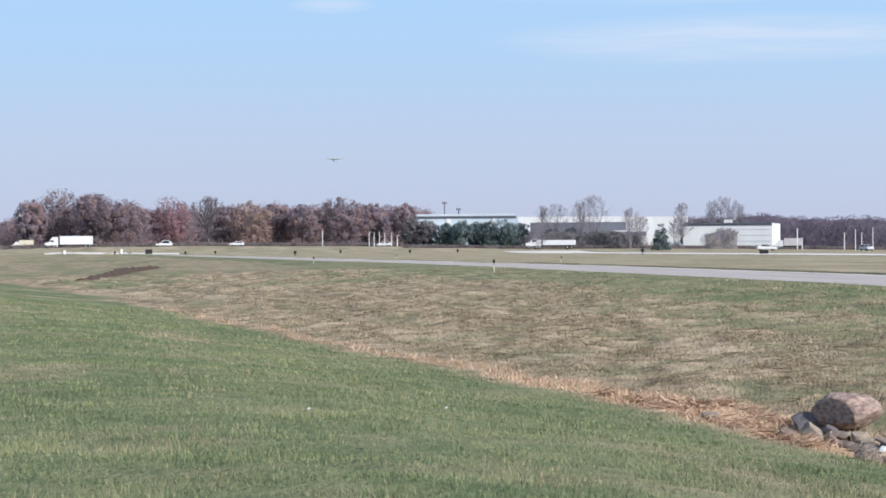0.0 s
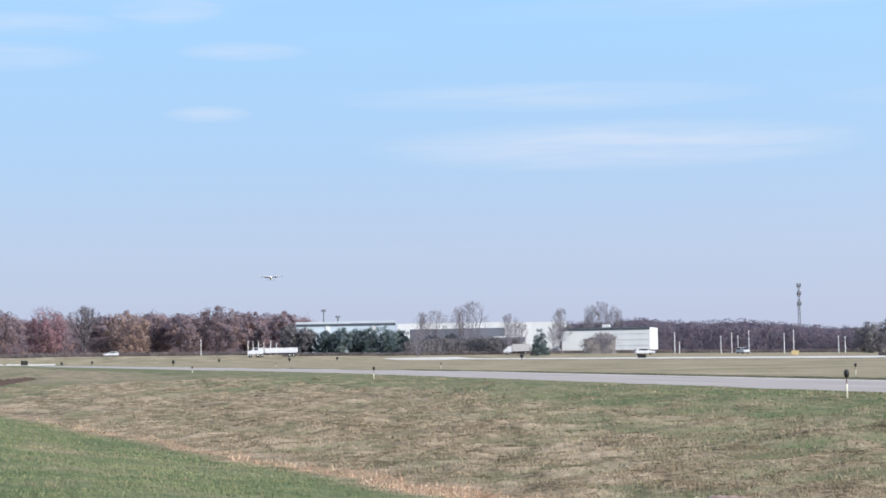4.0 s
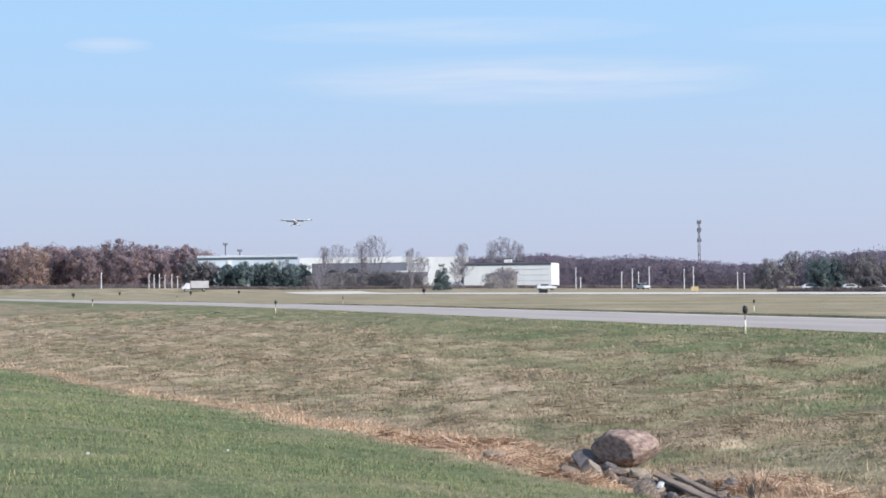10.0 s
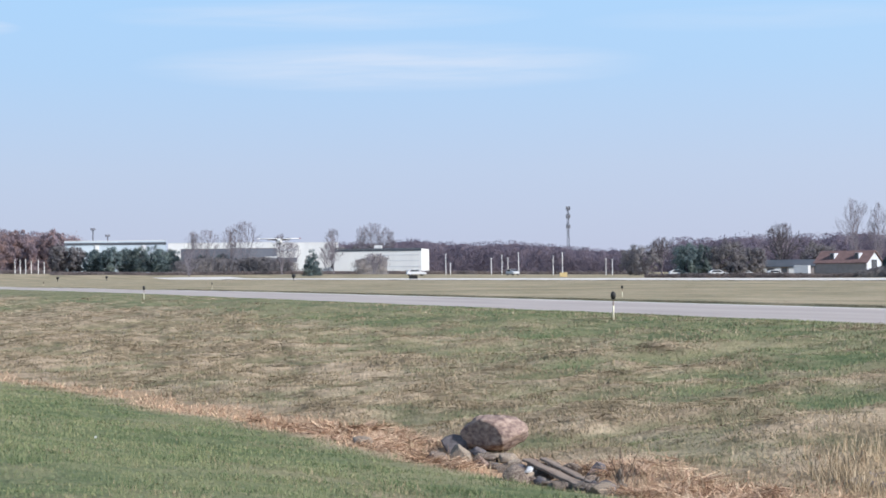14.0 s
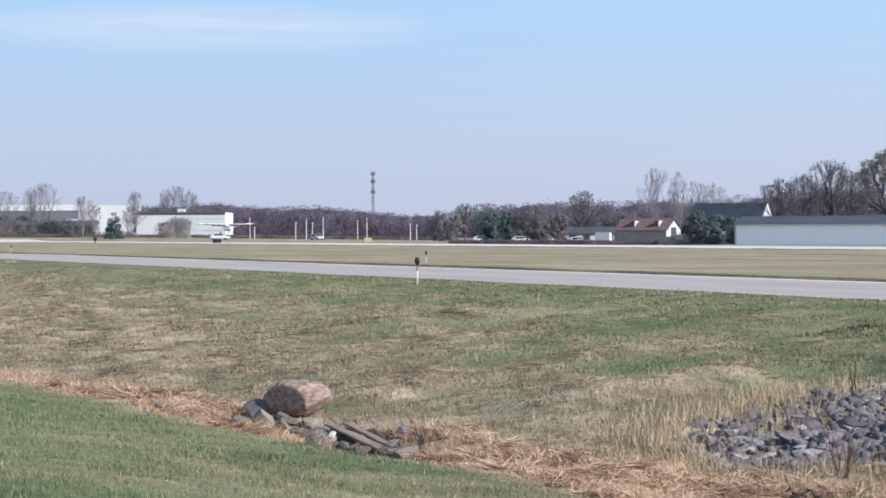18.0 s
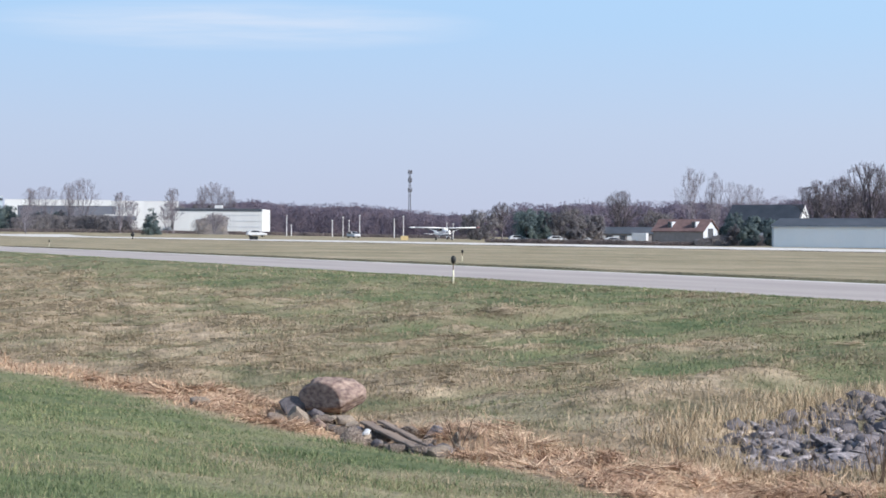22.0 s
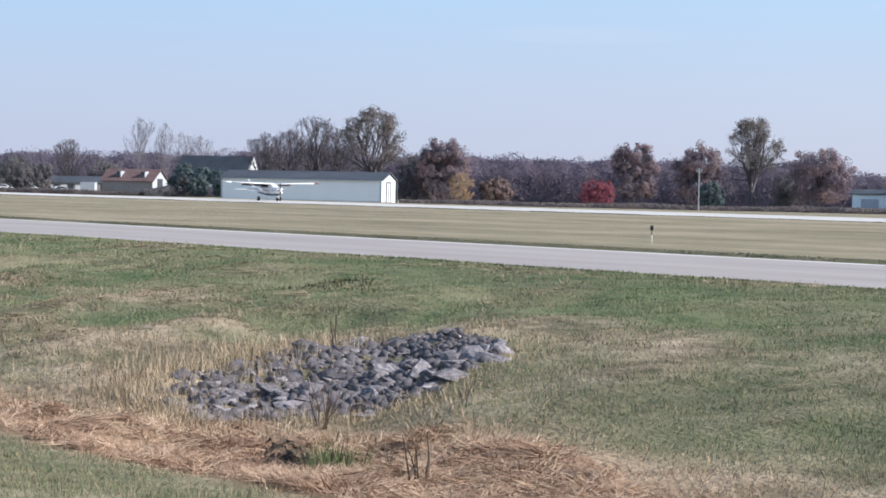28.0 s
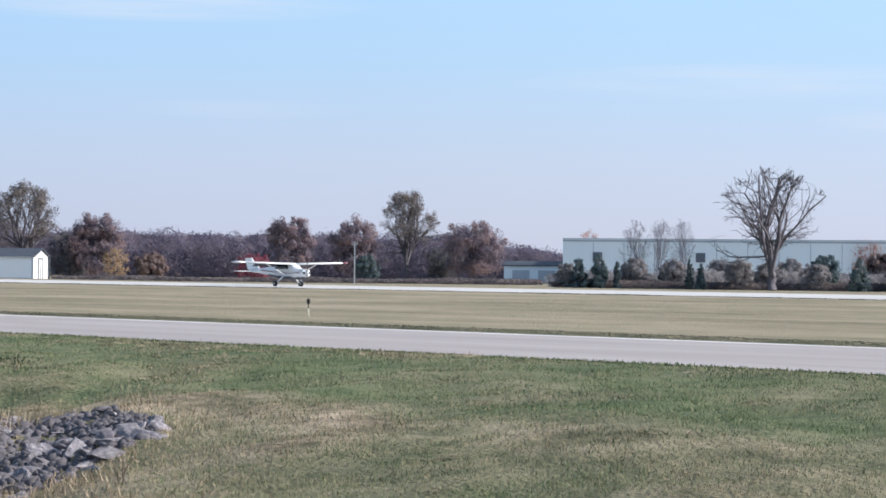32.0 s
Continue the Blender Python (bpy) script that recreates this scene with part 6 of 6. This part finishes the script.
def straw_mats():
    """Long dead straw pressed into mats along the ditch bottom."""
    rng = np.random.default_rng(43)
    n = 9000
    r = 13 * (70 / 13) ** rng.random(n)
    hd = np.radians(rng.uniform(-2, 60, n))
    x, y = -r * np.cos(hd), r * np.sin(hd)
    keep = (zone_weights(x, y)[1] > 0.45 + 0.3 * rng.random(n) + 0.55 * sstep(-25, -38, x)) & (y < 13.5)
    keep &= ~((x > -25.0) & (x < -20.3) & (y > 8.0) & (y < 8.9))
    x, y, r = x[keep], y[keep], r[keep]
    k, m = 85, len(x)
    girth = np.repeat(rng.uniform(0.05, 0.14, m), k)
    way = np.repeat(rng.uniform(0, 2 * math.pi, m), k) + rng.normal(0, 0.55, m * k)
    length = np.repeat(rng.uniform(0.14, 0.42, m), k) * rng.uniform(0.6, 1.2, m * k)
    px = np.repeat(x, k) + rng.normal(size=m * k) * girth
    py = np.repeat(y, k) + rng.normal(size=m * k) * girth
    co = lying(rng, px, py, length, 0.008 * np.clip(np.repeat(r, k) / 18, 0.8, 3), way, 0.11, 0.06)
    tagged(soup("straw_mat", co, np.arange(len(co)).reshape(-1, 3), STRAW_BLADE), "matted dead straw pressed flat in the ditch", "grass", kind="stuff")


straw_mats()


def tussocks():
    """Combed tufts of dry grass that streak the slope, and rough edges along the taxiway."""
    rng = np.random.default_rng(41)
    n = 26000
    r = 18 * (150 / 18) ** rng.random(n)
    hd = np.radians(rng.uniform(-4, 60, n))
    x, y = -r * np.cos(hd), r * np.sin(hd)
    lawn, straw, _ = zone_weights(x, y)
    keep = (y - ditch_y(x) > 0.7) & (y < TAXI[0] - 0.3 + bend(x)) & (rng.random(n) > np.maximum(0.92 * lawn, 0.97 * sstep(-28, -21, x))) & (straw < 0.3)
    keep &= ridges(x, y) > rng.uniform(-0.45, 0.35, n)
    x, y, r = x[keep], y[keep], r[keep]
    k, m = 30, len(x)
    girth = np.repeat(rng.uniform(0.10, 0.32, m) * np.clip(r / 30, 0.8, 2.5), k)
    px = np.repeat(x, k) + rng.normal(size=m * k) * girth
    py = np.repeat(y, k) + rng.normal(size=m * k) * girth
    h = np.repeat(rng.uniform(0.15, 0.40, m), k) * rng.uniform(0.6, 1.3, m * k)
    w = 0.008 * np.clip(np.repeat(r, k) / 22, 0.7, 6.0)
    way = np.repeat(rng.uniform(0, 2 * math.pi, m), k) + rng.normal(0, 0.4, m * k)
    flat = np.repeat(rng.random(m) < 0.4, k)
    co = np.concatenate([lying(rng, px[flat], py[flat], h[flat], w[flat], way[flat], 0.035, 0.04), blades(rng, px[~flat], py[~flat], 0.33 * h[~flat], 1.5 * w[~flat], 1.1)])
    tagged(soup("dry_tufts", co, np.arange(len(co)).reshape(-1, 3), TUFT_BLADE), "tufted dry grass combed across the slope", "grass", kind="stuff")
    # uncut strips at the pavement edges; dark blades draw the taxiway lip's shade
    for name, y0, n2, x0, mat, hh in (("edge_grass", TAXI[0] - 0.12, 30000, -230.0, GRASS_BLADE, 0.07), ("edge_grass", TAXI[0] - 0.03, 30000, -230.0, SHADE_BLADE, 0.035), ("edge_grass", TAXI[1] + 0.06, 40000, -260.0, SHADE_BLADE, 0.025), ("edge_grass", RUNWAY[0] - 0.5, 40000, -460.0, SHADE_BLADE, 0.08)):
        x = rng.uniform(x0, -5, n2)
        far = y0 > 60
        y = y0 + (0 if far else bend(x)) + rng.normal(0, 0.35 if far else 0.05 if mat is SHADE_BLADE else 0.12, n2)
        co = blades(rng, x, y, hh * rng.uniform(0.4, 1.3, n2) * np.clip(0.85 + 0.25 * wave(x, 0 * x, 0.8, 3), 0.5, 1.3), 0.09 if far else 0.035, 0.6)
        tagged(soup(name, co, np.arange(len(co)).reshape(-1, 3), mat), "uncut grass and edge shade along the pavement", "grass", kind="stuff")


def field_grass():
    """Coarse tan grass between taxiway and runway."""
    rng = np.random.default_rng(52)
    n = 40000
    r = 45 * (330 / 45) ** rng.random(n)
    hd = np.radians(rng.uniform(7, 61, n))
    x, y = -r * np.cos(hd), r * np.sin(hd)
    row = 0.5 * lumps(x * 0.35, y, 2.6, 4) + 0.7 * lumps(x * 0.5, y, 7.0, 9)
    keep = (y > TAXI[1] + 0.6) & (y < RUNWAY[0] - 0.8) & (rng.random(n) < 0.45 + 0.5 * row)
    x, y, r = x[keep], y[keep], r[keep]
    co = blades(rng, x, y, 0.03 * np.clip(r / 70, 0.7, 1.6) * rng.uniform(0.5, 1.3, len(x)), 0.03 * np.clip(r / 60, 0.7, 5), 1.1)
    tagged(soup("field_grass", co, np.arange(len(co)).reshape(-1, 3), FIELD_BLADE), "coarse tan grass between taxiway and runway", "grass", kind="stuff")


field_grass()


def rank_patch():
    """A dark patch of long grass on the slope above the stone bed."""
    rng = np.random.default_rng(64)
    n = 500
    x, y = -28.3 + rng.normal(0, 0.42, n), 20.0 + rng.normal(0, 0.55, n)
    co = blades(rng, x, y, rng.uniform(0.04, 0.11, n), 0.025, 1.1)
    tagged(soup("rank_grass", co, np.arange(len(co)).reshape(-1, 3), RANK_BLADE), "dark patch of long coarse grass", "grass", kind="stuff")


rank_patch()


def eroded_bank():
    """A low bare soil step where the far ditch bank has slipped."""
    soil = material("bare brown soil", [(0.035, 0.022, 0.017), (0.085, 0.055, 0.042)], rough=0.95, scale=1.2, fine=12, bump=0.6, dist=0.03)
    rng = np.random.default_rng(3)
    secs = []
    for k in range(40):
        t = k / 39
        x, y = -133 - 68 * t, -3.9 + 5.4 * t + 0.25 * math.sin(9 * t)
        h = 0.42 * math.sin(math.pi * min(1, 0.08 + 0.9 * t)) ** 0.6 * (0.8 + 0.4 * rng.random())
        z = float(ground_z(x, y))
        secs.append([(x, y - 0.5, z - 0.1), (x, y - 0.2, z + 0.15 * h), (x, y + 0.1, z + h), (x, y + 0.3, z + h * 0.8), (x, y + 0.7, z - 0.1)])
    bm = bmesh.new()
    loft(bm, secs)
    tagged(part("eroded_bank", bm, soil), "low slipped bank of bare dark soil", "bank", kind="structure")


eroded_bank()
tussocks()


def tall_stalks():
    """Standing dry stalks along the ditch and round the stones."""
    rng = np.random.default_rng(31)
    xs, ys, hs = [], [], []
    for cx, cy, sx, sy, n, h in ((-19.6, 11.4, 1.2, 0.8, 380, 0.16), (-16.6, 12.2, 0.4, 1.0, 260, 0.12), (-16.6, 11.2, 1.0, 0.3, 350, 0.14), (-20.3, 9.2, 1.0, 0.4, 250, 0.2), (-25.3, 8.2, 1.2, 0.3, 250, 0.16),
                                 (-21.5, 13.2, 1.2, 0.8, 350, 0.18), (-12.3, 10.0, 1.5, 0.3, 250, 0.16)):
        xs.append(rng.normal(cx, sx, n)), ys.append(rng.normal(cy, sy, n)), hs.append(h * rng.uniform(0.5, 1.3, n))
    x, y, h = np.concatenate(xs), np.concatenate(ys), np.concatenate(hs)
    # a rough fringe along the edges of the stone bed
    for (xa, ya), (xb, yb), wide, n, top in (((-19.4, 11.3), (-22.9, 16.3), 0.45, 2600, 0.24), ((-22.9, 16.9), (-19.0, 16.6), 0.3, 900, 0.10), ((-18.6, 16.0), (-16.9, 13.2), 0.3, 700, 0.09), ((-16.9, 13.2), (-17.5, 10.9), 0.3, 900, 0.14), ((-19.6, 10.9), (-17.0, 10.6), 0.2, 1500, 0.2)):
        t = rng.random(n)
        x, y = np.append(x, xa + (xb - xa) * t + rng.normal(0, wide, n)), np.append(y, ya + (yb - ya) * t + rng.normal(0, wide, n))
        h = np.append(h, top * rng.uniform(0.4, 1.3, n))
    co = blades(rng, x, y, h, 0.012, 0.8)
    tagged(soup("dry_stalks", co, np.arange(len(co)).reshape(-1, 3), PALE_STALK), "standing dry straw stalks along the ditch", "grass", kind="stuff")


tall_stalks()


def weed(label, x, y, h, spread, n, seed, mat=DEAD_STEM, thick=0.006):
    rng = np.random.default_rng(seed)
    ob = tagged(empty("dead_weed", (x, y, float(ground_z(x, y)) - 0.02)), label, "weed", "dead weeds")
    for _ in range(n):
        line, twigs = [], []
        d = np.array([rng.normal() * spread, rng.normal() * spread, 1.0])
        p, rad, length = np.array([rng.normal() * 0.03, rng.normal() * 0.03, 0.0]), thick, h * rng.uniform(0.6, 1.0)
        for _k in range(4):
            d = d / np.linalg.norm(d) + rng.normal(size=3) * 0.16
            q = p + d / np.linalg.norm(d) * length / 4
            line.append((p, rad))
            if rng.random() < 0.7:
                e = q + (d + rng.normal(size=3) * 0.7) * length * 0.12
                twigs.append((q, e, rad * 0.6, rad * 0.3))
            p, rad = q, rad * 0.8
        line.append((p, rad * 0.8))
        bm = bmesh.new()
        loft(bm, [[(c[0] + w * math.cos(1.57 * k), c[1] + w * math.sin(1.57 * k), c[2]) for k in range(4)] for c, w in line])
        stem = part("stem", bm, mat, ob)
        for a, e, ra, rb in twigs:
            rod("twig", a, e, ra, mat, stem, rb, 5)
    return ob


weed("upright dead weed stalk by the gully stones", -21.8, 15.4, 0.72, 0.03, 2, 12, thick=0.024)
weed("tangled dead weed in the straw", -12.75, 9.83, 0.55, 0.4, 6, 2, thick=0.012)
weed("thin dead weed stems beside the stones", -20.35, 8.75, 0.55, 0.25, 10, 3, thick=0.008)
weed("dead weed stems before the riprap", -16.75, 11.7, 0.6, 0.22, 12, 4, thick=0.01)
weed("dead weed stems before the riprap", -17.3, 11.3, 0.42, 0.2, 5, 5)
weed("dead weed stems before the riprap", -15.6, 12.6, 0.4, 0.2, 5, 6)
weed("curled dead weed in flattened straw", -13.6, 10.2, 0.3, 0.5, 7, 7)


ROTTEN = material("rotten dark wood", [(0.03, 0.026, 0.026), (0.07, 0.06, 0.058)], rough=0.95, scale=6, fine=30, bump=0.5)


LUSH = material("long green grass", [(0.075, 0.105, 0.045), (0.13, 0.17, 0.075), (0.22, 0.245, 0.125)], rough=0.8, scale=0.9, fine=5, bump=0, by="island", spec=0.15)


def dark_clump():
    rng = np.random.default_rng(9)
    x, y = -14.94, 10.08
    ob = tagged(empty("stump", (x, y, float(ground_z(x, y)) - 0.05)), "low dark rotten stump with grass tuft", "stump")
    me = stone_mesh("stump_wood", 61, 9, 3, ROTTEN, rough=0.3)
    body = new("stump_wood", me)
    body.parent = ob
    body.matrix_basis = pose(0, 0, 0.09, 0, 0, 40) @ Matrix.Diagonal((0.27, 0.2, 0.15, 1))
    co, faces = leaf_cloud(rng, np.array([(0.0, 0.0, 0.2), (0.1, 0.12, 0.15), (-0.1, -0.05, 0.17), (0.0, -0.18, 0.1)]), 220, 0.06, 0.09)
    soup("dry_leaves", co, faces, DEAD_STEM, ob)
    tx, ty = -14.5, 10.22
    m = rng.normal(0, 0.12, 240)
    co = blades(rng, tx + m, ty + rng.normal(0, 0.12, 240), rng.uniform(0.15, 0.42, 240), 0.015, 0.8)
    tagged(soup("grass_tuft", co, np.arange(len(co)).reshape(-1, 3), LUSH), "long green grass tuft beside the stump", "grass")


dark_clump()


# ---- what moves ----
LANDING = [(0, -1239.4, 118, 54.6), (1, -1144.9, 118, 47.51), (2, -1065.8, 118, 42.94), (3, -1010.0, 118, 40.24), (4, -950.7, 118, 37.21), (6.5, -813.8, 118, 31.77), (8, -733.2, 118, 28.24), (9, -681.7, 118, 25.2), (10, -636.9, 118, 21.32), (11, -594.7, 118, 17.22), (12, -555.4, 118, 13.53), (13, -518.7, 118, 11.17), (14, -484.3, 118, 7.9), (16.5, -408.5, 118, 2.47), (17.5, -381.7, 118, 1.91), (19, -344.7, 118, 1.26), (20, -322.0, 118, 1.15), (21, -300.8, 118, 1.08), (22, -280.7, 118, 0.37), (23, -261.7, 118, 0.15), (24, -243.8, 118, 0), (25.5, -218.4, 118, 0), (28, -176.0, 115.7, 0), (29, -160.0, 114.4, 0), (30, -144.6, 113.0, 0), (31, -129.8, 111.6, 0), (32, -115.9, 110.0, 0)]


def motions():
    """The plane glides in from the far end, touches down and rolls out along the runway."""
    rows = []
    for t, x, y, z in LANDING:
        pitch = -7.0 if t < 13 else -3.0 if t < 24 else 0.0
        rows.append((t, pose(x, y, z, 0, pitch, -6.5)))
    walk(the_plane, rows)
    walk(the_bird, [(t, bird_pose(t)) for t in (0, 2, 4, 8, 12, 16, 20, 24, 28, 32)])
    for ob, r, start, pace in TRAFFIC:
        walk(ob, [(t, road_pose(start + pace * t, r)) for t in (0, 4, 8, 12, 16, 20, 24, 28, 32)])


motions()
